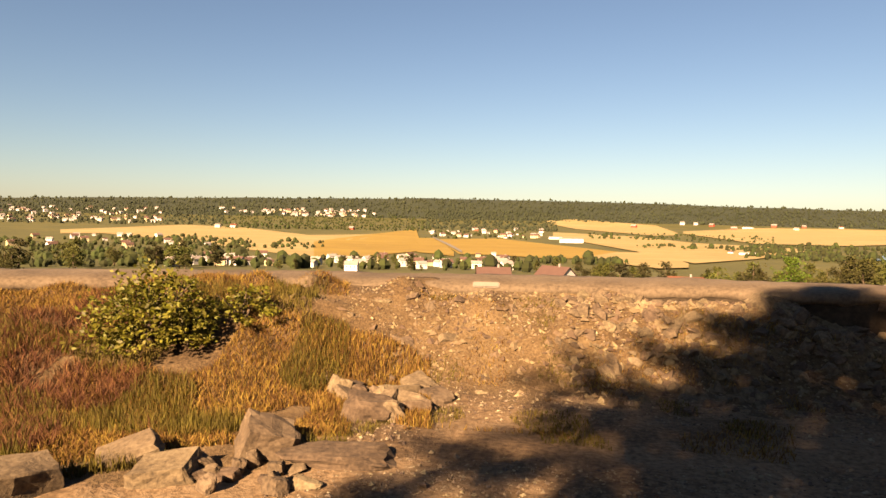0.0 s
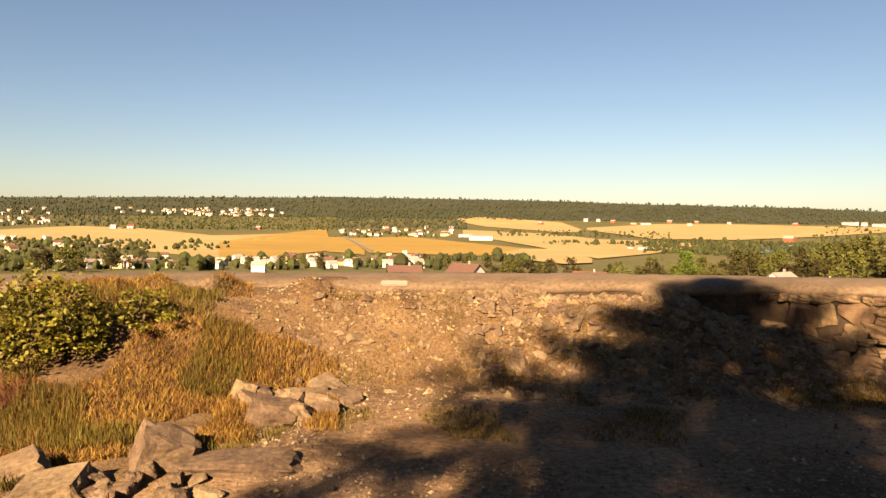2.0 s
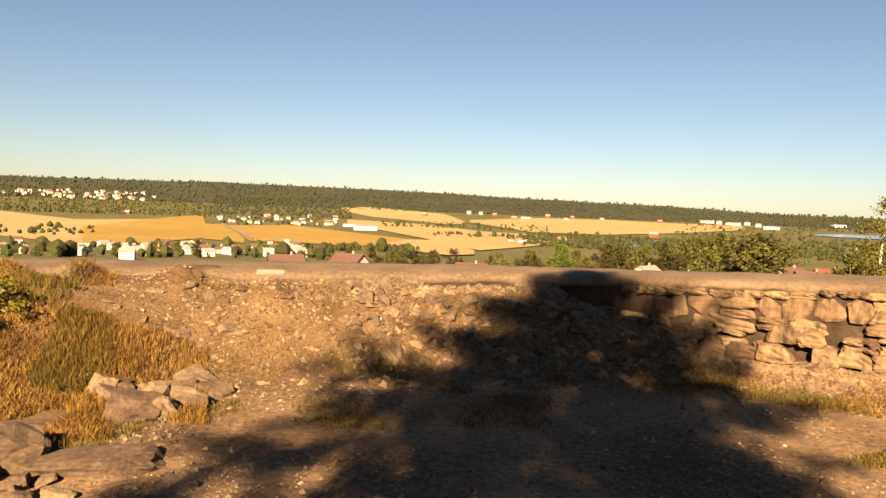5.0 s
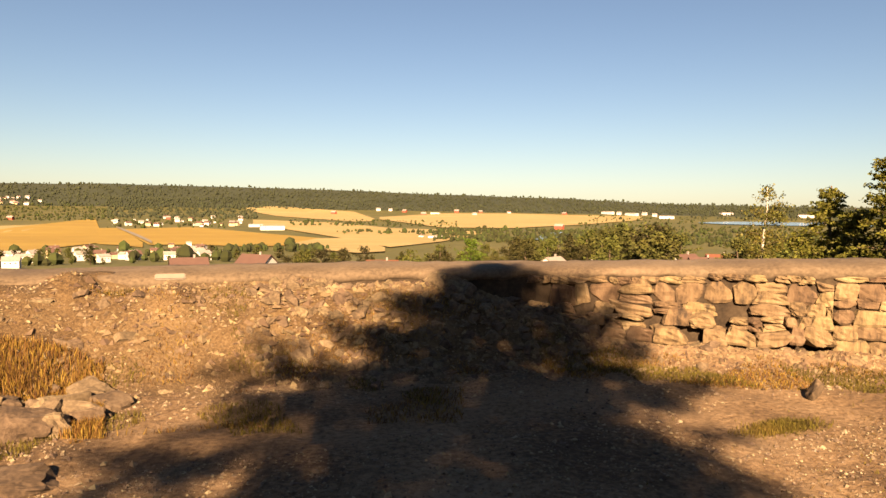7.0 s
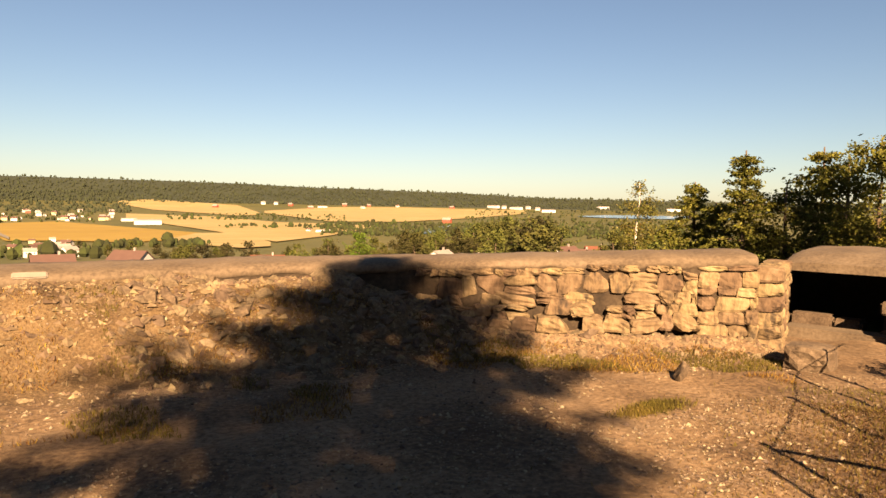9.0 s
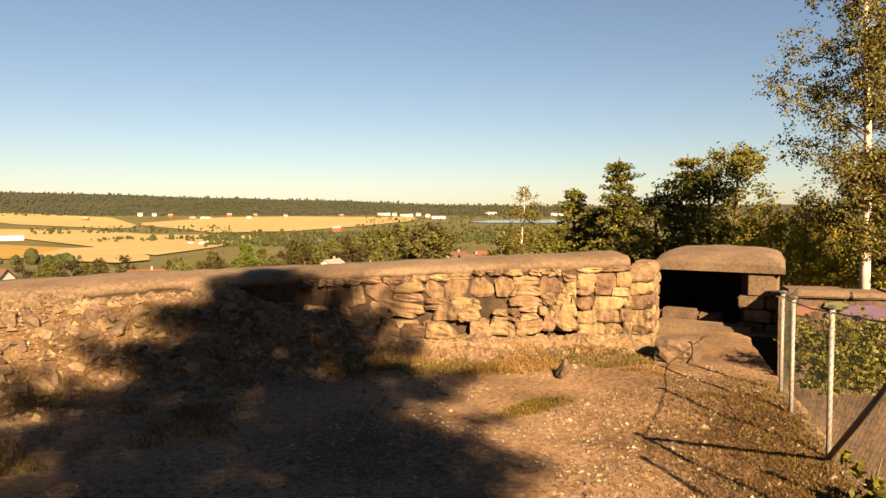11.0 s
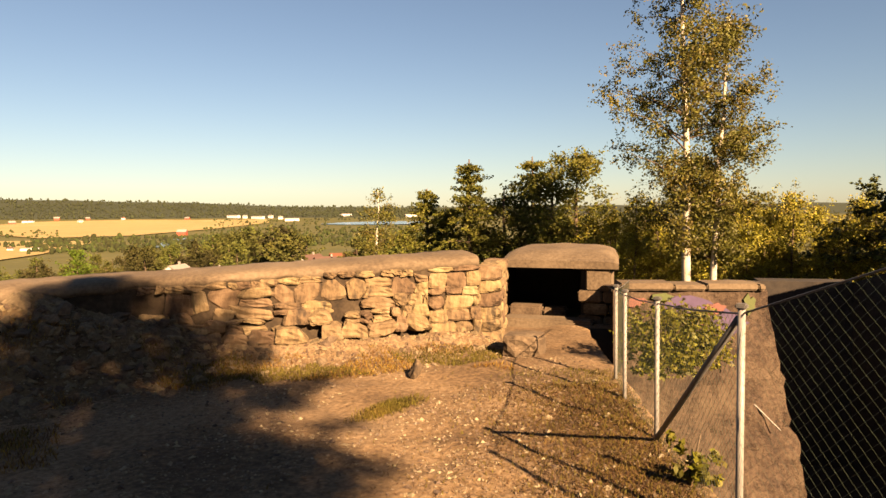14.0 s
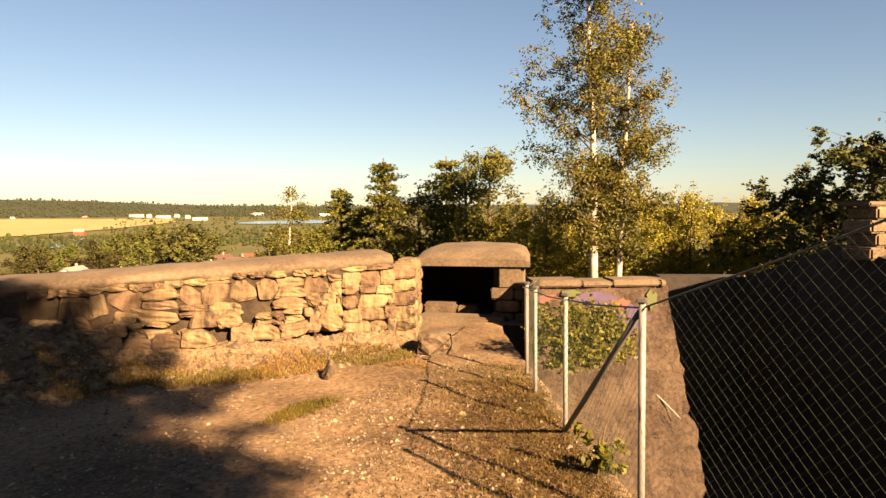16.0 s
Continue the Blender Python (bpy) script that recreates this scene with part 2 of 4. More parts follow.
def rock_mesh(name, seed, mat, square=0.0, sx=1.0, sy=1.0, sz=1.0, cuts=1):
    """An angular broken stone about one metre across: a hull of scattered points, squarer where square is high."""
    r = random.Random(seed)
    bm = bmesh.new()
    if square:
        for x in (-1, 1):
            for y in (-1, 1):
                for z in (-1, 1):
                    for k in range(2):
                        q = [(c * 0.5 * (1 - r.random() * (1 - square) * 0.55)) for c in (x, y, z)]
                        bm.verts.new((q[0] * sx, q[1] * sy, q[2] * sz))
    else:
        for _ in range(15):
            v = Vector((r.gauss(0, 1), r.gauss(0, 1), r.gauss(0, 1))).normalized() * r.uniform(0.42, 0.56)
            v = Vector([max(-0.43, min(0.43, c)) for c in v])
            bm.verts.new((v.x * sx, v.y * sy, v.z * sz))
    h = bmesh.ops.convex_hull(bm, input=bm.verts[:])
    junk = [g for g in h["geom_interior"] + h["geom_unused"] if isinstance(g, bmesh.types.BMVert)]
    bmesh.ops.delete(bm, geom=list(set(junk)), context="VERTS")
    bmesh.ops.subdivide_edges(bm, edges=bm.edges[:], cuts=cuts, use_grid_fill=True)
    bm.normal_update()
    for v in bm.verts:
        q = v.co * 2.3 + Vector((seed * 1.7, 0, 0))
        v.co += v.normal * (0.08 * noise.noise(q) + 0.045 * noise.noise(q * 2.7)) - v.normal * 0.01
    bmesh.ops.triangulate(bm, faces=bm.faces[:])
    me = bpy.data.meshes.new(name)
    bm.normal_update()
    bm.to_mesh(me)
    bm.free()
    me.materials.append(mat)
    return me


def block_mesh(name, seed, mat, skew=0.13, rough=0.04):
    """A weathered wall stone about one metre across: rounded, skewed and chipped."""
    r = random.Random(seed)
    bm = bmesh.new()
    bmesh.ops.create_cube(bm, size=1)
    bmesh.ops.subdivide_edges(bm, edges=bm.edges[:], cuts=4, use_grid_fill=True)
    chips = [Vector((r.choice((-1, 1)) * r.uniform(0.5, 1), -r.uniform(0.2, 1), r.choice((-1, 1)) * r.uniform(0.5, 1))).normalized() for _ in range(4)]
    depth = [r.uniform(0.5, 0.66) for _ in chips]
    sh, tx, tz = r.uniform(-skew, skew), r.uniform(-skew, skew), r.uniform(-skew, skew)
    for v in bm.verts:
        x, y, z = v.co
        n = (abs(x) ** 9 + abs(y) ** 9 + abs(z) ** 9) ** (1 / 9)
        p = Vector((x, y, z)) * (0.5 / n)
        for c, k in zip(chips, depth):
            over = p.dot(c) - k
            if over > 0:
                p -= c * over
        p.x, p.z = p.x * (1 + tx * 2 * p.z) + sh * p.z, p.z * (1 + tz * 2 * p.x)
        q = p * 2.2 + Vector((seed * 1.7, 0, 0))
        p += p.normalized() * (rough * 1.6 * noise.noise(q) + rough * noise.noise(q * 2.3) + rough * 0.5 * noise.noise(q * 5))
        v.co = p
    me = bpy.data.meshes.new(name)
    bm.normal_update()
    bm.to_mesh(me)
    bm.free()
    me.materials.append(mat)
    return me


def sm(a, b, v):
    t = np.clip((np.asarray(v, float) - a) / (b - a), 0, 1)
    return t * t * (3 - 2 * t)


# ---- plan of the place ----
EYE_Z = 1.86
# front line of the breastwork below its coping, from west to east
FRONT = [(-13, 2.4), (-11, 4.9), (-9.0, 6.6), (-6.2, 8.0), (-3.5, 8.75), (-0.6, 9.0), (2.4, 8.85), (4.3, 8.1), (5.9, 7.15), (7.1, 6.3), (8.15, 5.5)]
LOW = [0.85, 0.85, 0.85, 0.85, 0.85, 0.85, 0.9, 0.95, 1.02, 1.08, 1.11]
TOP = [1.03, 1.03, 1.03, 1.03, 1.03, 1.03, 1.07, 1.11, 1.18, 1.25, 1.3]


def smooth_line(pts, extra, n):
    """Catmull-Rom through pts, with further columns carried along."""
    p = np.array([[*a, *b] for a, b in zip(pts, extra)], float)
    p = np.vstack([2 * p[0] - p[1], p, 2 * p[-1] - p[-2]])
    out = []
    for i in range(1, len(p) - 2):
        for t in np.linspace(0, 1, n, endpoint=False):
            a, b, c, d = p[i - 1 : i + 3]
            out.append(0.5 * (2 * b + (c - a) * t + (2 * a - 5 * b + 4 * c - d) * t**2 + (3 * b - a - 3 * c + d) * t**3))
    out.append(p[-2])
    return np.array(out)


LINE = smooth_line(FRONT, list(zip(LOW, TOP)), 16)
LINE_AZ = np.degrees(np.arctan2(LINE[:, 0], LINE[:, 1]))
LINE_R = np.hypot(LINE[:, 0], LINE[:, 1])
AZ = [-40, -21.8, -4, 5.3, 12, 15, 20.7, 31.3, 40, 50.5, 60, 80, 100]
SKY = [0.75, 1.27, 1.62, 1.6, 1.52, 1.46, 1.3, 1.08, 0.71, 0.58, 0.6, 0.6, 0.6]
FENCE0, FENCE_D = np.array([4.1, 0.9]), np.array([0.83, 0.557])
FENCE_N = np.array([0.557, -0.83])


def value_noise(x, y, seed=0):
    """Smooth lattice noise in 0..1, for arrays."""
    xi, yi = np.floor(x).astype(np.int64), np.floor(y).astype(np.int64)
    fx, fy = x - xi, y - yi
    fx, fy = fx * fx * (3 - 2 * fx), fy * fy * (3 - 2 * fy)

    def h(i, j):
        k = (i * 374761393 + j * 668265263 + seed * 144665) & 0x7FFFFFFF
        k = ((k ^ (k >> 13)) * 1274126177) & 0x7FFFFFFF
        return ((k ^ (k >> 16)) & 0xFFFF) / 65535.0

    return (h(xi, yi) * (1 - fx) + h(xi + 1, yi) * fx) * (1 - fy) + (h(xi, yi + 1) * (1 - fx) + h(xi + 1, yi + 1) * fx) * fy


def far_el(r, az):
    """Elevation angle from the eye at which the open land lies, by distance."""
    lr = np.log(np.maximum(r, 1.0))
    base = np.interp(lr, np.log([9, 12, 18, 40, 100, 200, 350, 500, 770, 1200, 1800, 2400, 2800]), [-11.6, -9.2, -8.9, -8.3, -6.6, -5.3, -4.65, -4.1, -3.0, -1.95, -1.15, -0.6, -0.3])
    top = np.interp(az, AZ, SKY)
    rise = sm(2500, 3700, r)
    el = base * (1 - rise) + top * rise
    el = el + rise * 0.1 * (value_noise(az * 0.35, r / 700, 3) - 0.5)
    return el - sm(3700, 4700, r) * 1.0


def ground_z(x, y):
    x, y = np.asarray(x, float), np.asarray(y, float)
    r = np.maximum(np.hypot(x, y), 0.01)
    az = np.degrees(np.arctan2(x, y))
    n1 = value_noise(x * 0.7, y * 0.7, 1) - 0.5
    n2 = value_noise(x * 2.6, y * 2.6, 2) - 0.5
    n3 = value_noise(x * 8, y * 8, 7) - 0.5
    near = 0.06 * n1 + 0.04 * n2 + 0.015 * n3
    rf = np.interp(az, LINE_AZ, LINE_R)
    b = np.interp(az, [-60, -12, 10, 23, 28, 35, 60], [0.95, 0.96, 0.95, 0.88, 0.68, 0.26, 0.14])
    wide = np.interp(az, [-60, -20, -8, 10, 24, 34, 60], [3.4, 3.2, 2.0, 1.8, 1.6, 0.9, 0.8])
    bank = b * sm(0, 1, (r - rf + wide) / wide) * (1 - sm(55, 58, az)) * (1 - sm(0.3, 0.6, r - rf))
    near = near + bank * (1 + 0.25 * n2)
    s = (x - FENCE0[0]) * FENCE_N[0] + (y - FENCE0[1]) * FENCE_N[1] - 0.1 + 0.08 * n2
    a = (x - FENCE0[0]) * FENCE_D[0] + (y - FENCE0[1]) * FENCE_D[1]
    before = 0.4 - ((x - 9.9) * 0.832 + (y - 4.25) * 0.555)
    past = (x - 11.1) * 0.555 - (y - 2.45) * 0.832 - 0.15
    turned = (x - 4.1) * 0.855 - (y - 0.9) * 0.518 - 0.12 + 0.08 * n2
    inside = np.minimum.reduce([s, turned, a + 5.0, 9.8 - a, 14.5 - x, np.maximum(before, past)])
    pit = -2.7 * sm(0, 0.35, inside)
    near = near + pit
    far = EYE_Z + r * np.tan(np.radians(far_el(r, az))) + np.clip(r / 100, 0, 1) * (value_noise(x / 60, y / 60, 4) - 0.5) * 0.5
    w = sm(9.6, 12.5, r) * (1 - sm(60, 64, az) * (1 - sm(15, 22, r)))
    w = np.where(np.abs(az) > 100, sm(14, 40, r), w)
    return near * (1 - w) + far * w


def on_ground(az, el):
    """The place of open land seen at that bearing and elevation from the eye."""
    rs = np.geomspace(14, 3700, 260)
    a = radians(az)
    zs = ground_z(rs * math.sin(a), rs * math.cos(a))
    es = np.degrees(np.arctan2(zs - EYE_Z, rs))
    k = max(1, int(np.argmax(es >= el)) if (es >= el).any() else len(rs) - 1)
    t = min(1.0, max(0.0, (el - es[k - 1]) / max(1e-6, es[k] - es[k - 1])))
    r = rs[k - 1] + (rs[k] - rs[k - 1]) * t
    return r * math.sin(a), r * math.cos(a), float(zs[k - 1] + (zs[k] - zs[k - 1]) * t)


def at_range(az, r):
    a = radians(az)
    x, y = r * math.sin(a), r * math.cos(a)
    return x, y, float(ground_z(x, y))


# ---- ground ----
def build_ground():
    fine = np.arange(-44, 98.01, 0.3)
    coarse = np.arange(102, 312, 6.0)
    azs = np.radians(np.concatenate([fine, coarse]))
    rs = np.concatenate([[0.02], np.geomspace(0.7, 60, 330), np.geomspace(62, 4800, 150)])
    A, R = np.meshgrid(azs, rs)
    X, Y = R * np.sin(A), R * np.cos(A)
    Z = ground_z(X, Y)
    v = np.stack([X, Y, Z], -1).reshape(-1, 3)
    m, k = len(azs), len(rs)
    i = np.arange(k - 1)[:, None] * m
    j = np.arange(m)[None]
    j2 = (j + 1) % m
    f = np.stack([i + j, i + m + j, i + m + j2, i + j2], -1).reshape(-1, 4)[:, ::-1]
    ob = mesh_object("ground", v.tolist(), f.tolist(), M_SOIL, smooth=True)
    ob.data.materials.append(M_LAND)
    ob.data.materials.append(M_FOREST)
    ob.data.materials.append(M_SHADESOIL)
    ob.data.materials.append(M_BANK)
    cx = v[f].mean(1)
    cr, ca = np.hypot(cx[:, 0], cx[:, 1]), np.degrees(np.arctan2(cx[:, 0], cx[:, 1]))
    foot = np.interp(ca, LINE_AZ, LINE_R) - np.interp(ca, [-60, -20, -8, 10, 24, 34], [4.6, 4.4, 2.6, 2.0, 1.5, 0.5])
    stony = (ca > -60) & (ca < 36) & (cr < 12.5) & (cr > foot + 1.3 * (value_noise(cx[:, 0] * 2.2, cx[:, 1] * 2.2, 61) - 0.5) + 0.5 * (value_noise(cx[:, 0] * 9, cx[:, 1] * 9, 62) - 0.5))
    # faces inside the pit get the near-black soil, painting the pit's shade
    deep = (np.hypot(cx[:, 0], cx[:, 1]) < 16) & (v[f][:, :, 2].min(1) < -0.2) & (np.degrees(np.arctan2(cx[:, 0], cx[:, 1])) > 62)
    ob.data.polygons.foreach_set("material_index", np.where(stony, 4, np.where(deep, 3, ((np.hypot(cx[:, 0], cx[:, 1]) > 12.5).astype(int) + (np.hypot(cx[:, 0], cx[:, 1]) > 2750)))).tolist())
    return tagged(ob, "dry stony earth terrace above a wide farmed valley", "ground", kind="structure")


build_ground()


def land_sheet(name, knots, mat, label, lift=0.6, category="field"):
    """A sheet draped on the land: knots of bearing, lower and upper elevation angle."""
    k = np.array(knots, float)
    azs = np.arange(k[0, 0], k[-1, 0] + 0.01, 0.25)
    rows = 14
    verts, faces = [], []
    for a in azs:
        lo, hi = np.interp(a, k[:, 0], k[:, 1]), np.interp(a, k[:, 0], k[:, 2])
        hi = max(hi, lo + 0.01)
        r0, r1 = (math.hypot(*on_ground(a, e)[:2]) for e in (lo, hi))
        for r in np.geomspace(r0, max(r1, r0 * 1.005), rows):
            x, y, z = at_range(a, r)
            verts.append((x, y, z + lift + r * 0.0003))
    for i in range(len(azs) - 1):
        for j in range(rows - 1):
            p = i * rows + j
            faces.append((p, p + rows, p + rows + 1, p + 1))
    return tagged(mesh_object(name, verts, faces, mat, smooth=True), label, category, kind="structure")

FIELDS = [
    ("stubble", [(-33.5, -1.75, -1.45), (-30.6, -1.72, -1.31), (-24.8, -2.26, -0.98), (-20.4, -2.91, -1.14), (-15.3, -3.5, -1.67), (-10.8, -3.38, -1.56), (-9.0, -3.05, -1.41)]),
    ("wheat", [(-14.8, -3.5, -2.21), (-10.6, -3.43, -1.6), (-6.2, -2.91, -1.01), (-6.1, -3.0, -1.77), (-4.6, -3.1, -1.76), (-2.9, -3.3, -3.0)]),
    ("wheat", [(-4.4, -2.0, -1.85), (-2.6, -3.1, -1.8), (0.5, -3.1, -1.67), (5.3, -3.29, -2.1), (10.0, -3.07, -2.5), (12.5, -2.8, -2.7)]),
    ("stubble", [(4.6, -0.2, -0.1), (5.7, -0.5, 0.01), (7.1, -0.74, 0.07), (13.4, -1.13, -0.29), (15.2, -1.05, -0.9)]),
    ("stubble", [(5.2, -1.43, -1.05), (11.9, -2.47, -1.25), (16.4, -3.3, -1.64), (20.8, -2.75, -1.74), (24.5, -2.0, -1.85)]),
    ("stubble", [(8.0, -3.2, -3.1), (10.3, -3.54, -2.6), (13.7, -3.84, -2.53), (16.2, -3.67, -3.4)]),
    ("stubble", [(15.5, -0.91, -0.73), (20.8, -1.56, -0.34), (26.9, -1.5, -0.26), (32.7, -1.09, -0.33), (37.4, -0.61, -0.34)]),
]
for n_field, (kind_, knots) in enumerate(FIELDS):
    land_sheet("field", knots, M_WHEAT if kind_ == "wheat" else M_STUBBLE, "ripe golden wheat field in the valley" if kind_ == "wheat" else "pale harvested stubble field in the valley", lift=0.4 + 0.15 * n_field)
land_sheet("road", [(-4.9, -1.75, -1.68), (-4.2, -2.12, -1.95), (-3.2, -2.62, -2.4), (-2.4, -3.05, -2.85)], M_ROAD, "pale straight road between the wheat fields", 1.6, "road")
land_sheet("water", [(28.4, -2.5, -2.4), (29.6, -2.46, -1.87), (31.6, -1.98, -1.73)], M_WATER, "blue bend of a river in the valley", 1.5, "water")
land_sheet("water", [(41.5, -0.8, -0.76), (43.5, -0.86, -0.66), (46, -0.88, -0.62), (50, -0.86, -0.62), (54, -0.8, -0.7)], M_WATER, "pale blue lake below wooded hills", 1.5, "water")


# ---- breastwork ----
def along(profile, line):
    """Sweep a closed profile of (inward offset, height over LOW, height over TOP weight) along the line."""
    verts, faces = [], []
    n = len(profile)
    for i, (x, y, lo, hi) in enumerate(line):
        a, b = line[max(i - 1, 0)], line[min(i + 1, len(line) - 1)]
        d = np.array([b[0] - a[0], b[1] - a[1]])
        d /= np.linalg.norm(d)
        out = np.array([-d[1], d[0]])
        for off, f, dz in profile:
            j = 0.025 * (noise.noise(Vector((x * 1.7, y * 1.7, off * 3))) + 0.6 * noise.noise(Vector((x * 6, y * 6, f * 4))))
            p = np.array([x, y]) + out * (off + j)
            ragged = 0.04 * noise.noise(Vector((x * 2.6, y * 2.6, 7))) + 0.02 * noise.noise(Vector((x * 9, y * 9, 3))) if f <= 0.05 and dz > -0.2 else 0
            verts.append((p[0], p[1], lo + (hi - lo) * f + dz + j * 0.8 + ragged))
    for i in range(len(line) - 1):
        for k in range(n):
            faces.append((i * n + k, i * n + (k + 1) % n, (i + 1) * n + (k + 1) % n, (i + 1) * n + k))
    faces.append(tuple(range(n))[::-1])
    faces.append(tuple(range((len(line) - 1) * n, len(line) * n)))
    return verts, faces


fine_line = smooth_line(FRONT, list(zip(LOW, TOP)), 30)
wall = mesh_object("wall_breastwork", *along([(0.05, 0, -1.6), (0.04, 0, -0.5), (0.03, 0, 0.02), (1.05, 0, 0.02), (1.1, 0, -1.6)], fine_line), M_CORE)
tagged(wall, "low curved dry-stone breastwork with a rough concrete coping", "wall", kind="structure")
mesh_object("coping", *along([(0.05, 0, -0.03), (0.0, 0.05, 0), (-0.005, 0.4, 0), (0.03, 0.62, 0), (0.1, 0.8, 0), (0.32, 0.93, 0), (0.62, 1.0, 0), (0.92, 1.0, 0), (1.12, 0.95, 0), (1.18, 0.6, 0), (1.15, 0, 0)], fine_line), M_CAP, wall, "weathered rounded concrete coping", smooth=True)

part("patch", box_bm(0.36, 0.03, 0.09, bevel=0.012, m=pose(-0.06, 9.03, 0.975, -40, 0, 0)), M_CEMENT, wall, "pale patch of newer cement on the coping")

ROCKS = [rock_mesh("stone", 100 + i, M_STONE, 0, 1, random.Random(i).uniform(0.6, 0.9), random.Random(i + 9).uniform(0.5, 0.75)) for i in range(12)]
BLOCKS = [block_mesh("stone", 300 + i, M_FACE) for i in range(18)]
SLABS = [block_mesh("stone", 340 + i, M_FACE, 0.3, 0.06) for i in range(18)]


def stone_at(name, mesh, place, size, turn, parent=None):
    ob = new(name, mesh)
    ob.parent = parent
    ob.matrix_local = Matrix.LocRotScale(place, Euler(turn), size)
    return ob


def line_at(s):
    """Place, outward normal and heights on the wall's front at path length s."""
    seg = np.hypot(np.diff(fine_line[:, 0]), np.diff(fine_line[:, 1]))
    cum = np.concatenate([[0], np.cumsum(seg)])
    p = [np.interp(s, cum, fine_line[:, k]) for k in range(4)]
    q = [np.interp(s + 0.05, cum, fine_line[:, k]) - np.interp(s - 0.05, cum, fine_line[:, k]) for k in range(2)]
    d = np.array(q) / np.hypot(*q)
    return np.array(p[:2]), d, p[2], p[3], cum[-1]


def lay(s, w, z0, z1, fwd, r, meshes, tilt, deep=0.4):
    """One stone of the wall's face between path lengths s and s + w and heights z0 to z1 below the coping."""
    p, d, lo, hi, _ = line_at(s + w / 2)
    q = p + np.array([-d[1], d[0]]) * (fwd + deep / 2 - 0.02 + r.uniform(-0.025, 0.025))
    wave = 0.045 * noise.noise(Vector((s * 1.1, z0 * 3, 0))) + r.uniform(-0.01, 0.01)
    turn = (r.uniform(-tilt, tilt), r.uniform(-tilt, tilt), math.atan2(d[1], d[0]) + r.uniform(-tilt, tilt) + r.choice([0, math.pi]))
    stone_at("stone", r.choice(meshes), (q[0], q[1], lo - (z0 + z1) / 2 + wave), (w * 1.07, deep, (z1 - z0) * 1.1), turn, wall)


def masonry():
    r = random.Random(11)
    total = line_at(0)[4]
    corner = total - 0.75
    # top and bottom below the coping, step forward, widths, start before the wall's end, meshes, tilt
    rows = [(-0.02, 0.07, -0.005, (0.1, 0.3), 4.5, SLABS, 0.05), (0.07, 0.34, 0.0, (0.17, 0.42), 4.2, BLOCKS, 0.07), (0.34, 0.5, -0.03, (0.2, 0.5), 4.5, SLABS, 0.12), (0.5, 0.66, -0.09, (0.14, 0.36), 4.9, SLABS, 0.18), (0.66, 0.84, -0.17, (0.14, 0.4), 5.2, SLABS, 0.2), (0.82, 1.02, -0.28, (0.12, 0.34), 5.4, ROCKS, 0.4)]
    for z0, z1, fwd, widths, back, meshes, tilt in rows:
        s = total - back
        while s < corner - 0.06:
            w = min(r.uniform(*widths), corner - s)
            k = r.random()
            if k < 0.22 and 0.05 < z0 < 0.6 and w > 0.15:
                zm = z0 + (z1 - z0) * r.uniform(0.35, 0.65)
                lay(s, w, z0, zm, fwd, r, SLABS, tilt)
                lay(s, w, zm, z1, fwd, r, SLABS, tilt)
            elif k < 0.95:
                grow = r.uniform(-0.02, 0.03) if z0 > 0.3 else 0
                lay(s, w, z0 - grow, z1 + grow * 0.5, fwd, r, meshes, tilt)
            s += w
    # squared corner stones at the passage
    z = -0.01
    for h in (0.08, 0.2, 0.13, 0.19, 0.17, 0.22, 0.2):
        s = corner
        while s < total - 0.04:
            w = min(r.uniform(0.2, 0.42), total + 0.02 - s)
            lay(s, w, z, z + h, -0.02, r, BLOCKS, 0.03, 0.42)
            s += w
        z += h
    # return of the wall beside the passage to the shelter
    for row in range(6):
        x = 0.0
        while x < 1.7:
            w = r.uniform(0.22, 0.46)
            stone_at("stone", r.choice(BLOCKS), (8.3 + 0.87 * (x + w / 2), 5.45 + 0.5 * (x + w / 2), 1.0 - 0.19 * row), (w * 1.03, 0.36, 0.2), (r.uniform(-0.04, 0.04), r.uniform(-0.04, 0.04), 0.52 + r.uniform(-0.05, 0.05)), wall)
            x += w


masonry()


def small_rocks(places, sizes, seed, flat=0.7):
    """Many angular stones joined: jittered octahedra."""
    r = np.random.default_rng(seed)
    c, s = np.asarray(places, float), np.asarray(sizes, float)
    n = len(c)
    dirs = np.array([(1, 0, 0), (0, 1, 0), (-1, 0, 0), (0, -1, 0), (0, 0, 1), (0, 0, -1)], float)
    q = dirs[None] * r.uniform(0.6, 1.25, (n, 6, 1)) + r.normal(0, 0.22, (n, 6, 3))
    a = r.uniform(0, 6.28, n)
    ca, sa = np.cos(a)[:, None], np.sin(a)[:, None]
    q = np.stack([q[..., 0] * ca - q[..., 1] * sa, q[..., 0] * sa + q[..., 1] * ca, q[..., 2] * flat], -1)
    v = (c[:, None] + q * s[:, None, None] * 0.5).reshape(-1, 3)
    f = np.array([(0, 1, 4), (1, 2, 4), (2, 3, 4), (3, 0, 4), (1, 0, 5), (2, 1, 5), (3, 2, 5), (0, 3, 5)])
    f = (np.arange(n)[:, None, None] * 6 + f[None]).reshape(-1, 3)
    return v.tolist(), f.tolist()


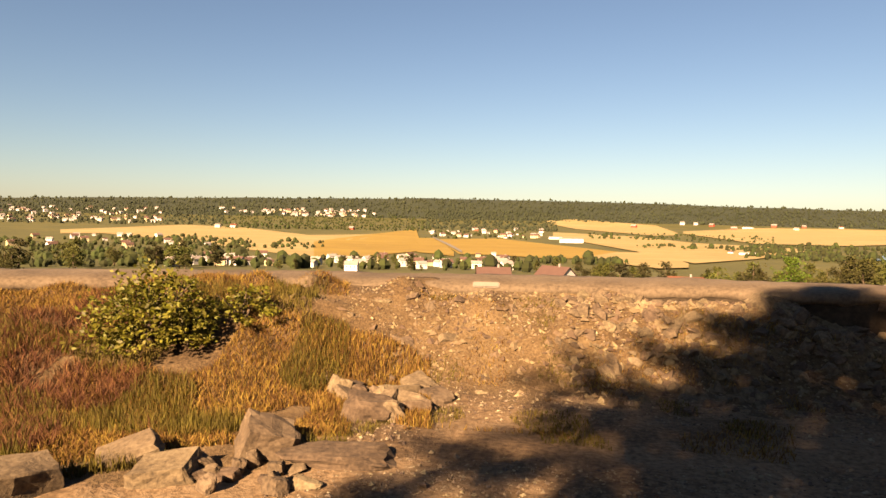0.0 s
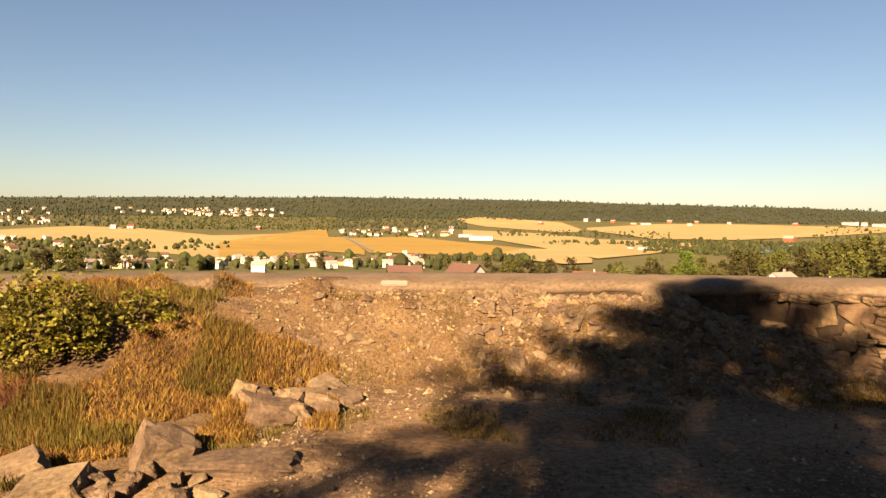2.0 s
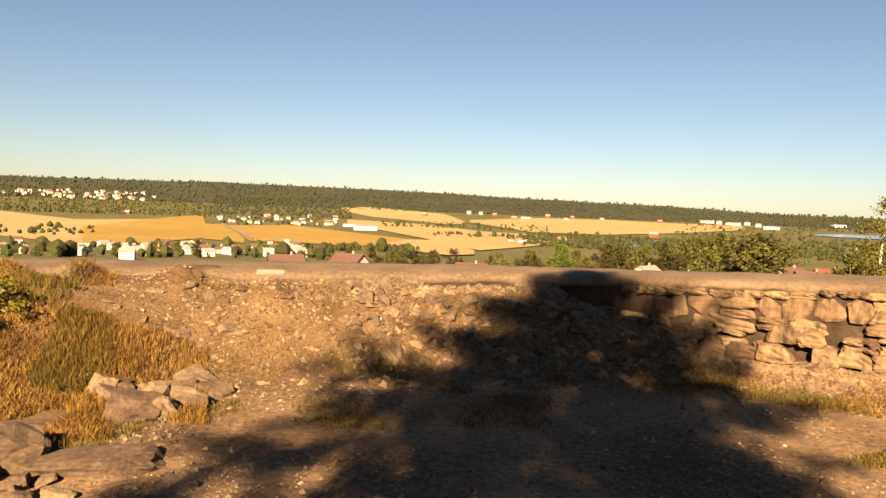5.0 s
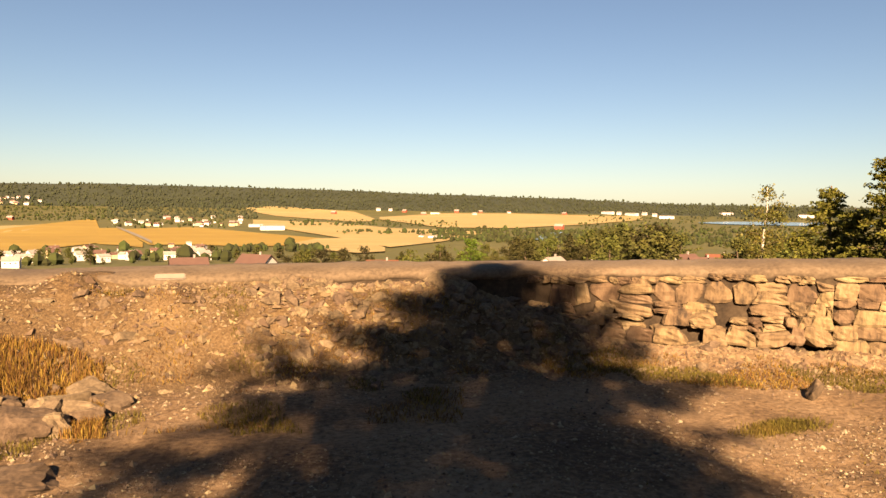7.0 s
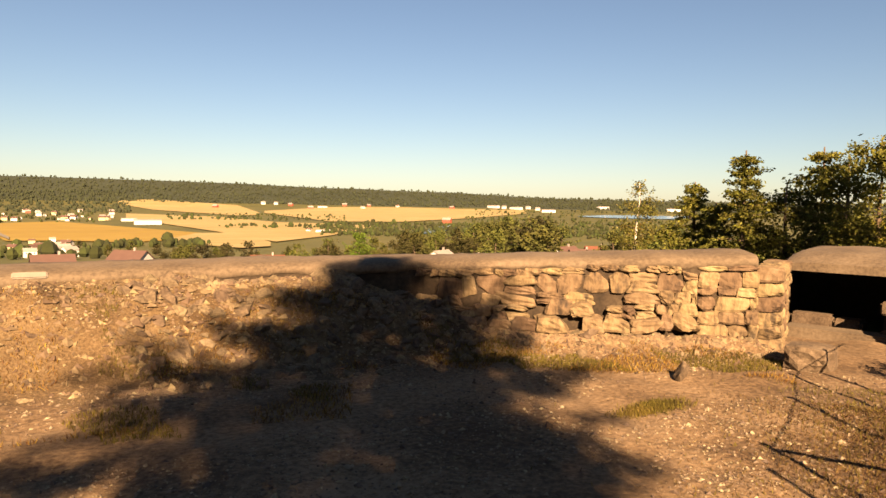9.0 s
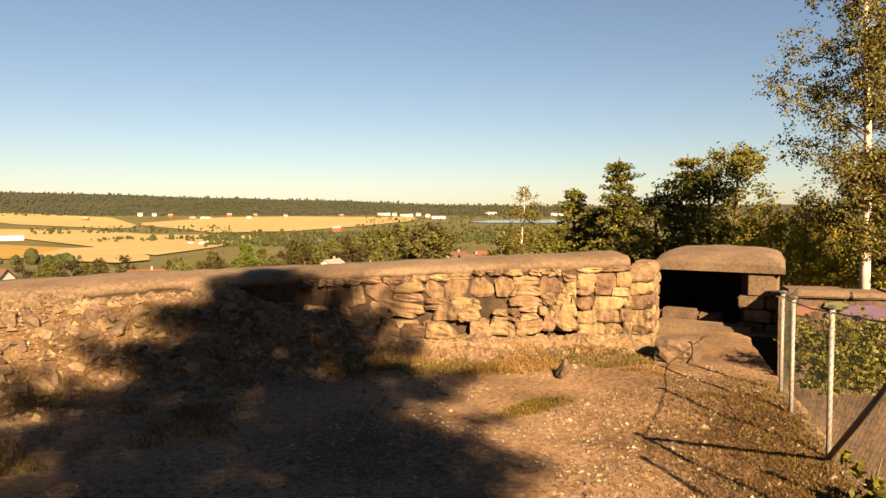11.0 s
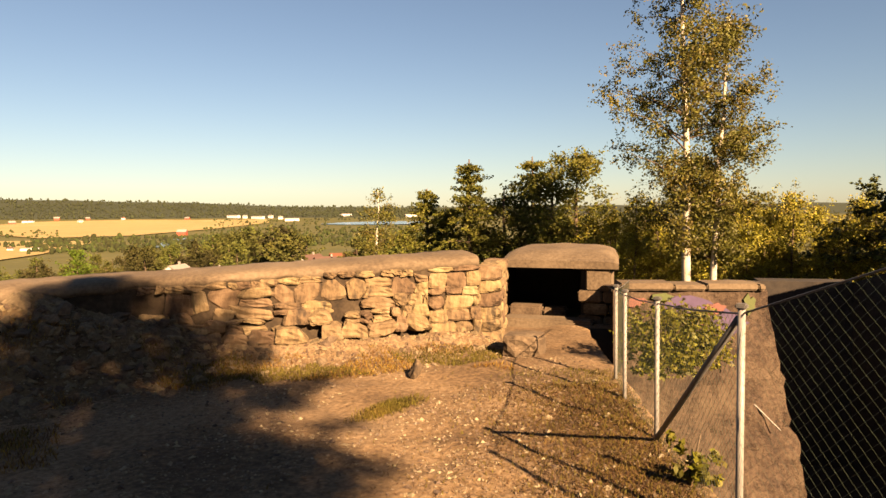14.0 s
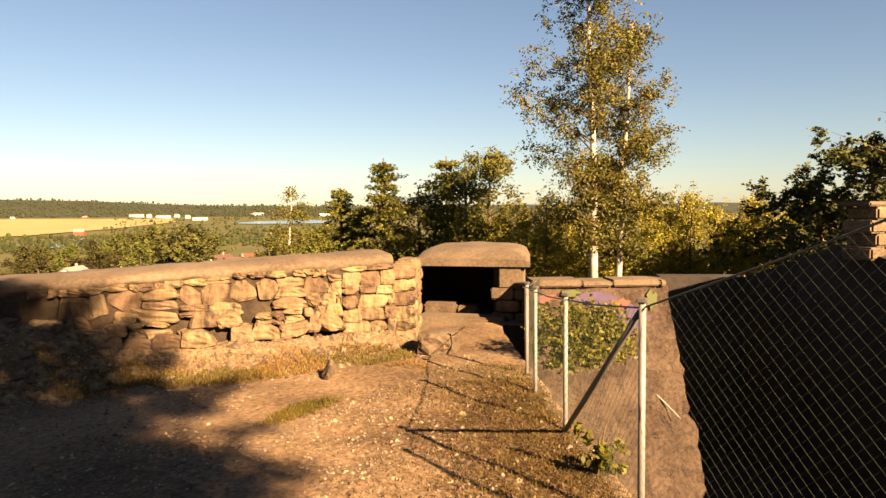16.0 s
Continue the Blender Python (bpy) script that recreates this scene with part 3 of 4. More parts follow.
def rubble():
    r = np.random.default_rng(21)
    pts, size = [], []
    while len(pts) < 5200:
        az = r.uniform(-17, 58)
        rf = np.interp(az, LINE_AZ, LINE_R)
        wide = np.interp(az, [-20, -8, 24, 34, 60], [2.2, 2.3, 2.1, 1.2, 1.0])
        k = r.uniform(0, 1) ** 0.8
        rr = rf - 0.02 - wide * (1 - k)
        if r.random() > (0.35 + 0.65 * k) * (1 if az > -8 else (az + 18) / 10):
            continue
        x, y, z = at_range(az, rr)
        s = r.gamma(1.8, 0.03) + 0.025
        pts.append((x, y, z - s * 0.16))
        size.append(min(s * (1.2 if 6 < az < 34 else 0.85), 0.3))
    order = np.argsort(size)[::-1]
    pts, size = np.array(pts)[order], np.array(size)[order]
    bank = mesh_object("rubble_bank", *small_rocks(pts[300:], size[300:] * 1.1, 4), M_RUBBLE)
    tagged(bank, "slope of loose broken granite rubble against the breastwork", "rubble", kind="stuff")
    q = random.Random(3)
    for p, s in zip(pts[:300], size[:300]):
        s *= q.uniform(0.9, 1.45)
        stone_at("stone", q.choice(ROCKS), tuple(p), (s * q.uniform(0.9, 1.5), s, s * q.uniform(0.8, 1.2)), (q.uniform(-0.7, 0.7), q.uniform(-0.7, 0.7), q.uniform(0, 6)), bank)


rubble()


def gravel():
    r = np.random.default_rng(8)
    n = 28000
    az, rr = r.uniform(-40, 75, n), r.uniform(3.2, 9.0, n)
    x, y = rr * np.sin(np.radians(az)), rr * np.cos(np.radians(az))
    keep = (value_noise(x * 0.9, y * 0.9, 15) + 0.3 * (az > -12) > 0.5 + 0.2 * r.random(n)) & ((az > -14) | (rr < 5.4))
    keep &= ((x - FENCE0[0]) * FENCE_N[0] + (y - FENCE0[1]) * FENCE_N[1]) < 0.1
    x, y = x[keep], y[keep]
    s = r.gamma(1.6, 0.008, len(x)) + 0.007
    z = ground_z(x, y)
    ob = mesh_object("gravel", *small_rocks(np.stack([x, y, z + s * 0.1], 1), s, 9), M_GRAVEL)
    tagged(ob, "loose pale gravel scattered over the earth", "gravel", kind="stuff")


gravel()


def loose_rock(az, r, size, turn, seed, label, squareness=0.0, sink=0.3, group="rocks by the path"):
    x, y, z = at_range(az, r)
    me = rock_mesh("rock", seed, M_STONE, squareness, cuts=3) if squareness > 0.25 else block_mesh("rock", seed, M_STONE, 0.35, 0.07)
    ob = stone_at("rock", me, (x, y, z + size[2] * (0.5 - sink)), size, turn)
    return tagged(ob, label, "rock", group)


loose_rock(-18.7, 5.35, (0.44, 0.36, 0.31), (0.25, 0.3, 0.5), 41, "squarish pale granite boulder lying on dry grass", 0.45, 0.15)
loose_rock(-26.5, 5.1, (0.46, 0.34, 0.2), (0.1, -0.1, 0.2), 42, "long flat-topped granite boulder at the grass edge", 0.4, 0.25)
loose_rock(-29.0, 5.5, (0.48, 0.3, 0.22), (0.2, -0.35, 0.4), 43, "tilted granite slab half sunk in dry grass", 0.5, 0.3)
loose_rock(-12.2, 5.1, (0.74, 0.34, 0.15), (0.0, 0.05, 0.1), 44, "long low flat rock in the gravel", 0.2, 0.4)
loose_rock(-36.5, 5.2, (0.5, 0.4, 0.28), (0.1, 0.1, 0.9), 45, "grey granite boulder in dry grass", 0.3, 0.25)
loose_rock(59.8, 9.2, (0.56, 0.46, 0.36), (0.0, 0.08, 0.3), 46, "pale rounded lump of granite on the path", 0.0, 0.2)
q_ = random.Random(77)
for i in range(16):
    loose_rock(-8.4 + q_.uniform(-4.5, 4), 6.55 + q_.uniform(-0.5, 0.5), (q_.uniform(0.14, 0.4), q_.uniform(0.14, 0.3), q_.uniform(0.12, 0.26)), (q_.uniform(-0.4, 0.4), q_.uniform(-0.4, 0.4), q_.uniform(0, 3)), 60 + i, "angular granite stone in a loose pile", 0.2, 0.2, "stone pile")
for i in range(14):
    loose_rock(-21 + q_.uniform(-7, 6), 4.95 + q_.uniform(-0.35, 0.3), (q_.uniform(0.07, 0.2), q_.uniform(0.07, 0.16), q_.uniform(0.06, 0.13)), (q_.uniform(-0.4, 0.4), q_.uniform(-0.4, 0.4), q_.uniform(0, 3)), 90 + i, "small broken granite stone on the soil", 0.2, 0.2, "stones by the boulders")
up = stone_at("rock", rock_mesh("rock", 55, M_STONE, 0), (6.05, 4.92, 0.09), (0.3, 0.16, 0.27), (0.35, 0.5, 0.9))
tagged(up, "thin upright sliver of stone stuck in the earth", "rock", "rocks by the path")


# ---- grass ----
def blades(n, where, high, mat, name, label, seed, lean=0.5):
    r = np.random.default_rng(seed)
    x, y = where(r, n)
    z = ground_z(x, y)
    k = len(x)
    h = high * r.uniform(0.45, 1.25, k)
    a = r.uniform(0, 6.28, k)
    w = 0.0022 + 0.0028 * r.random(k)
    side = np.stack([np.cos(a) * w, np.sin(a) * w, 0 * a], 1)
    b = r.uniform(0, 6.28, k)
    tip = np.stack([np.cos(b) * h * lean * r.random(k), np.sin(b) * h * lean * r.random(k), h], 1)
    base = np.stack([x, y, z - 0.01], 1)
    mid = base + tip * 0.55 - np.array([0, 0, 0]) + np.stack([0 * a, 0 * a, h * 0.06], 1)
    v = np.stack([base - side, base + side, mid + side * 0.8, mid - side * 0.8, base + tip], 1).reshape(-1, 3)
    i = np.arange(k)[:, None] * 5
    f = [tuple(q) for q in (i + np.array([0, 1, 2, 3])).tolist()] + [tuple(q) for q in (i + np.array([3, 2, 4])).tolist()]
    return tagged(mesh_object(name, v.tolist(), f, mat), label, "grass", kind="stuff")


def polar(a0, a1, r0, r1, patch=0.0, seed=0, toward=None):
    def where(r, n):
        az, rr = r.uniform(a0, a1, n), r.uniform(r0, r1, n)
        if toward is not None:
            rr = np.interp(az, LINE_AZ, LINE_R) - r.uniform(r0, r1, n)
        x, y = rr * np.sin(np.radians(az)), rr * np.cos(np.radians(az))
        k = value_noise(x * 1.6, y * 1.6, seed) > patch
        return x[k], y[k]
    return where


blades(85000, polar(-46, -12, 5.6, 10.3, 0.33, 31), 0.08, M_GRASS, "dry_grass", "tall dry russet grass on the bank", 1, 1.1)
blades(26000, polar(-46, -27.5, 6.0, 9.0, 0.42, 39), 0.13, M_HEATHER, "heather", "russet faded heather on the bank", 17, 1.3)
blades(42000, polar(-43, -12, 5.3, 9.0, 0.55, 37), 0.13, M_GREEN, "green_grass", "olive green grass mixed into the dry bank", 7)
blades(16000, polar(-15, -5, 5.6, 8.0, 0.5, 32), 0.1, M_GRASS, "dry_grass", "sparse dry grass among stones", 2)
blades(15000, polar(-14, 24, 5.8, 8.8, 0.66, 53), 0.06, M_GRASS, "dry_grass", "patches of dry grass on the rubble bank", 43, 1.2)
blades(30000, polar(-22, 22, 5.6, 8.8, 0.66, 33), 0.055, M_GREEN, "green_grass", "low green grass tufts among stones", 3)
blades(16000, polar(22, 58, 0.45, 1.5, 0.58, 34, toward=1), 0.055, M_GREEN, "green_grass", "fringe of grass along the foot of the wall", 4)
blades(14000, polar(20, 59, 0.4, 1.6, 0.5, 44, toward=1), 0.055, M_GRASS, "dry_grass", "dry straw-coloured grass along the foot of the wall", 24, 1.0)
blades(2600, lambda r, n: (4.95 + r.normal(0, 0.2, n), 4.3 + r.normal(0, 0.07, n)), 0.05, M_GREEN, "grass_tuft", "small tuft of green grass on bare earth", 5)
blades(9000, lambda r, n: (lambda a, b: (4.1 + 0.83 * a - 0.557 * b, 0.9 + 0.557 * a + 0.83 * b))(r.uniform(-2, 4.4, n), r.gamma(2, 0.28, n) - 0.1), 0.045, M_GREEN, "green_grass", "thin green grass along the fence", 6)
blades(42000, lambda r, n: (lambda a, b: (4.1 + 0.83 * a - 0.557 * b, 0.9 + 0.557 * a + 0.83 * b))(r.uniform(-2.5, 3.6, n), r.gamma(2.2, 0.3, n) - 0.08), 0.035, M_LITTER, "leaf_litter", "brown leaf litter and dead grass along the fence", 46, 2.2)


# ---- trees and bushes ----
def bush(name, at, wide, high, mat, n, size, label, category="bush", seed=0, stems=7):
    r = np.random.default_rng(seed)
    thing = empty(name, Matrix.Translation(at), label, category)
    pieces, cl = [], []
    for i in range(stems):
        a, t = r.uniform(0, 6.28), r.uniform(0.3, 1)
        end = np.array([math.cos(a) * wide * 0.42 * t, math.sin(a) * wide * 0.42 * t, high * r.uniform(0.6, 0.95)])
        pieces.append(tube([(0, 0, -0.05), end * [0.4, 0.4, 0.55], end], [0.018, 0.012, 0.004], 5))
    mesh_object("stem", *joined(pieces), M_BARK, thing)
    while len(cl) < n // 26:
        p = r.uniform(-1, 1, 3)
        p[2] = abs(p[2])
        q = np.linalg.norm(p)
        if 0.35 < q < 1.0 + 0.12 * r.normal():
            cl.append(p * [wide / 2, wide / 2, high * 0.95] + [0, 0, 0.03])
    c = np.repeat(np.array(cl), 26, 0) + r.normal(0, 1, (len(cl) * 26, 3)) * [wide * 0.055, wide * 0.055, high * 0.06]
    c[:, 2] = np.maximum(c[:, 2], 0.02)
    mesh_object("leaves", *leaf_cloud(c, size, seed + 1), mat, thing)
    return thing


bush("bush", at_range(-27.6, 7.9), 1.25, 0.86, M_LEAF, 4200, 0.055, "dense green leafy bush on the grassy bank", seed=1)
bush("bush", at_range(-20.6, 8.1), 0.8, 0.42, M_LEAF, 1100, 0.055, "low twiggy green bush beside the rubble", seed=2)
bush("bush", at_range(-24.6, 7.8), 0.6, 0.45, M_LEAF, 1500, 0.05, "small green bush on the grassy bank", seed=3)


def tree(name, high, crown, trunk_r, bark, leaf, n, size, label, category="tree", seed=0, limbs=14, lean=(0, 0), up=0.3, clump=22, spread=0.05, at=None, whorl=False):
    """Trunk, limbs and a crown of small leaves gathered at the limb ends; crown(t) gives the crown's radius at the share t of the height."""
    r = np.random.default_rng(seed)
    thing = empty(name, Matrix.Translation(at or (0, 0, 0)), label, category)
    spine = [np.array([lean[0] * (k / 6) ** 1.3 + (0.03 * high * 0.3 * r.normal() if 0 < k < 6 else 0), lean[1] * (k / 6) ** 1.3, high * k / 6]) for k in range(7)]
    spine[0][2] = -0.3
    pieces, tips = [], []
    mesh_object("trunk", *tube(spine, [trunk_r * (1.15 - k / 6) + 0.01 for k in range(7)], 8), bark, thing, smooth=True)
    for i in range(limbs):
        t = 0.18 + 0.79 * (i // 5 * 5 + 2.5 + r.uniform(-0.6, 0.6)) / limbs if whorl else r.uniform(0.18, 0.97)
        p = np.array([np.interp(t, np.linspace(0, 1, 7), [s[k] for s in spine]) for k in range(3)])
        a = i * 2.4 + r.uniform(-0.5, 0.5)
        rad = crown(t) * r.uniform(0.65, 1.1)
        if rad < 0.05:
            continue
        e = p + np.array([math.cos(a) * rad, math.sin(a) * rad, (0.1 if whorl else 0.45) * rad * r.uniform(0.3, 1.2)])
        pieces.append(tube([p, (p + e) / 2 + [0, 0, 0.06 * rad], e], [trunk_r * 0.32 * (1.1 - t) + 0.006, trunk_r * 0.18 * (1.1 - t) + 0.004, 0.003], 4))
        for u in np.linspace(0.3, 1.0, 6):
            tips.append(p + (e - p) * u)
    tagged(mesh_object("branchwork", *joined(pieces), M_BARK, thing, smooth=True), kind="stuff")
    tips = np.array(tips)
    k = max(1, n // clump)
    cen = tips[r.integers(0, len(tips), k)]
    flat = 0.45 if whorl else 1.0
    cen = cen + r.normal(0, 1, (k, 3)) * high * spread * 1.1 * [1, 1, flat]
    c = np.repeat(cen, clump, 0) + r.normal(0, 1, (k * clump, 3)) * high * spread * 0.5 * [1, 1, flat]
    mesh_object("crown", *leaf_cloud(c, size, seed + 5, up), leaf, thing)
    return thing


def birch_crown(t):
    return 1.95 * math.sin(math.pi * min(1, max(0, (t - 0.12) / 0.9)) ** 0.8) ** 0.9 + 0.1


tree("birch_tree", 9.6, birch_crown, 0.105, M_BIRCHBARK, M_BIRCH, 31000, 0.08, "tall white-barked birch with thin yellowing leaves", "birch tree", 20, 70, (-0.5, 0.1), 0.7, 20, 0.017, at_range(72.0, 19.3))
tree("birch_tree", 8.0, lambda t: birch_crown(t) * 0.8, 0.08, M_BIRCHBARK, M_BIRCH, 21000, 0.08, "slim white-barked birch with thin yellowing leaves", "birch tree", 21, 54, (0.25, -0.3), 0.7, 20, 0.019, at_range(73.8, 19.8))
tree("birch_tree", 9.0, lambda t: 1.5 * math.sin(math.pi * max(0, (t - 0.2) / 0.82)) ** 0.8 if 0.2 < t < 1 else 0.1, 0.13, M_BIRCHBARK, M_BIRCH, 5000, 0.16, "lone birch with sparse leaves down the hillside", "birch tree", 22, 30, (0.2, 0), 0.6, 16, 0.03, at_range(46.3, 52))


def cone(t):
    return 1.7 * (1 - t) + 0.12


def broad(t):
    return 2.3 * math.sin(math.pi * min(1, t + 0.05)) ** 0.6


for az, r, h, kind_, s in ((54.4, 25, 5.8, 0, 1), (50.8, 27, 5.1, 0, 2), (52.4, 26, 4.2, 0, 7), (57.3, 26, 4.9, 1, 3), (59.6, 27, 6.3, 0, 4), (61.2, 25, 5.4, 1, 5), (63.2, 26, 6.2, 1, 6), (49.0, 34, 4.2, 1, 8)):
    if kind_ == 0:
        tree("pine_tree", h, lambda t, h=h: cone(t) * 1.25 * h / 6.5, 0.1, M_BARK, M_PINE2, 9500, 0.11, "young pine with open tiers of branches", "pine tree", 30 + s, 60, (0, 0), 0.0, 18, 0.027, at_range(az, r), True)
    else:
        tree("broadleaf_tree", h, lambda t, h=h: broad(t) * h / 6.5, 0.1, M_BARK, M_PINE2, 9000, 0.13, "dark green dense small tree behind the shelter", "tree", 30 + s, 30, (0, 0), 0.3, 22, 0.04, at_range(az, r))

saplings = [tree("sapling", 4.6, lambda t: 0.95 * math.sin(math.pi * min(1, t * 0.9 + 0.1)) ** 0.7, 0.04, M_BARK, M_THICKET, 5200, 0.085, "slender yellow-green sapling in a dense thicket", "sapling", 50 + i, 26, (0.1, 0), 0.3, 20, 0.035) for i in range(3)]
q_ = random.Random(5)
spots = [(az, q_.uniform(21.5, 30), q_.uniform(0.64, 0.86)) for az in np.linspace(62.5, 96, 84)]
for i, (az, r, k) in enumerate(spots):
    az += q_.uniform(-0.6, 0.6)
    ob = saplings[i] if i < 3 else copy_thing(saplings[i % 3], Matrix())
    ob.matrix_world = Matrix.LocRotScale(at_range(az, r), Euler((0, 0, q_.uniform(0, 6))), (k, k, k))
    tagged(ob, group="thicket saplings")

for az, r, h, s in ((88.2, 20, 3.5, 1), (91.5, 19, 3.9, 2), (96, 17, 4.0, 3), (85.6, 23, 2.9, 4)):
    tree("pine_tree", h, lambda t: 2.3 * math.sin(math.pi * min(1, t * 0.85 + 0.15)) ** 0.6, 0.14, M_BARK, M_PINE, 9000, 0.12, "dark spreading pine at the edge of the thicket", "pine tree", 70 + s, 44, (0, 0), 0.0, 30, 0.035, at_range(az, r))

# the pine behind the path that shades the terrace
def shade_pine(at, high, seed):
    r = np.random.default_rng(seed)
    thing = empty("pine_tree", Matrix.Translation(at), "tall pine behind the path, casting shade", "pine tree")
    mesh_object("trunk", *tube([(0, 0, -0.4), (0.05, 0, high * 0.5), (0, 0, high)], [0.22, 0.14, 0.015], 10), M_BARK, thing, "flaking pine trunk", True)
    limbs, cen = [], []
    n = 240
    for i in range(n):
        z = 3.0 + (high - 3.1) * ((i + r.uniform(0, 1)) / n) ** 0.9
        a = i * 2.39996 + r.uniform(-0.25, 0.25)
        east = 0.5 - 0.5 * (math.cos(a) * -0.927 + math.sin(a) * 0.375)
        levels = [3, 4.5, 6, 7.4, 8.4, 9.0, 9.6, 10.1, 10.5, 10.8, 11.1]
        wide = np.interp(z, levels, [1.7, 2.6, 3.1, 3.15, 3.0, 2.4, 1.75, 1.2, 0.75, 0.35, 0.1])
        slim = np.interp(z, levels, [1.0, 1.2, 1.4, 1.6, 2.1, 2.35, 2.3, 1.8, 1.15, 0.4, 0.1])
        rad = float(wide + (slim - wide) * east) * r.choice([0.6, 0.8, 0.92, 1.0, 1.05])
        d = np.array([math.cos(a), math.sin(a), 0.15])
        p = np.array([0, 0, z - 0.1 * rad])
        e = p + d * rad
        limbs.append(tube([p, p + d * rad * 0.5 + [0, 0, 0.05 * rad], e], [0.012 + 0.01 * rad, 0.008 + 0.004 * rad, 0.004], 4))
        for u in np.linspace(0.25, 1.0, 3 + int(rad * 4)):
            c = np.array([-d[1], d[0], 0]) * r.uniform(-1, 1) * 0.4 * (1.2 - u) * rad
            cen.append(p + d * rad * u + c + [0, 0, r.normal(0, 0.03)])
    tagged(mesh_object("branchwork", *joined(limbs), M_BARK, thing, smooth=True), kind="stuff")
    cen = np.repeat(np.array(cen), 56, 0)
    off = r.normal(0, 1, cen.shape)
    off *= (np.minimum(np.linalg.norm(off, axis=1), 1.5) / np.linalg.norm(off, axis=1))[:, None]
    cen = cen + off * [0.13, 0.13, 0.08]
    mesh_object("crown", *leaf_cloud(cen, 0.1, seed + 1, -0.2, 0.4), M_PINE, thing)


shade_pine((-2.82, -8.57, 0.0), 11.3, 90)

# added belt of unseen pines behind the path, blocks sky light to deepen shade
sky_block_pine = tree("pine_tree", 9.0, lambda t: 2.6 * math.sin(math.pi * min(1, t * 0.8 + 0.2)) ** 0.6, 0.16, M_BARK, M_PINE, 5000, 0.34, "unseen pine added behind the path to block sky light", "pine tree", 95, 44, (0, 0), 0.0, 20, 0.04, None, True)
q_ = random.Random(31)
for i, az in enumerate(np.linspace(112, 296, 34)):
    far = 27 if az < 235 else 19
    ob = sky_block_pine if i == 0 else copy_thing(sky_block_pine, Matrix())
    k = q_.uniform(0.85, 1.15)
    ob.matrix_world = Matrix.LocRotScale(at_range(az if az < 180 else az - 360, far + q_.uniform(-2, 4)), Euler((0, 0, q_.uniform(0, 6))), (k, k, k))
    tagged(ob, group="woods behind the path")


# ---- shelter ----
def slab_between(p, q, thick, z0, z1, bevel=0.02):
    """A block along p to q, thick to its right side, from z0 to z1, in world places."""
    p, q = np.array(p, float), np.array(q, float)
    d = (q - p) / np.linalg.norm(q - p)
    nrm = np.array([d[1], -d[0]])
    c = (p + q) / 2 + nrm * thick / 2
    ang = math.atan2(d[1], d[0])
    return box_bm(float(np.linalg.norm(q - p)), abs(thick), z1 - z0, bevel=bevel, m=pose(c[0], c[1], (z0 + z1) / 2, 0, 0, math.degrees(ang)))


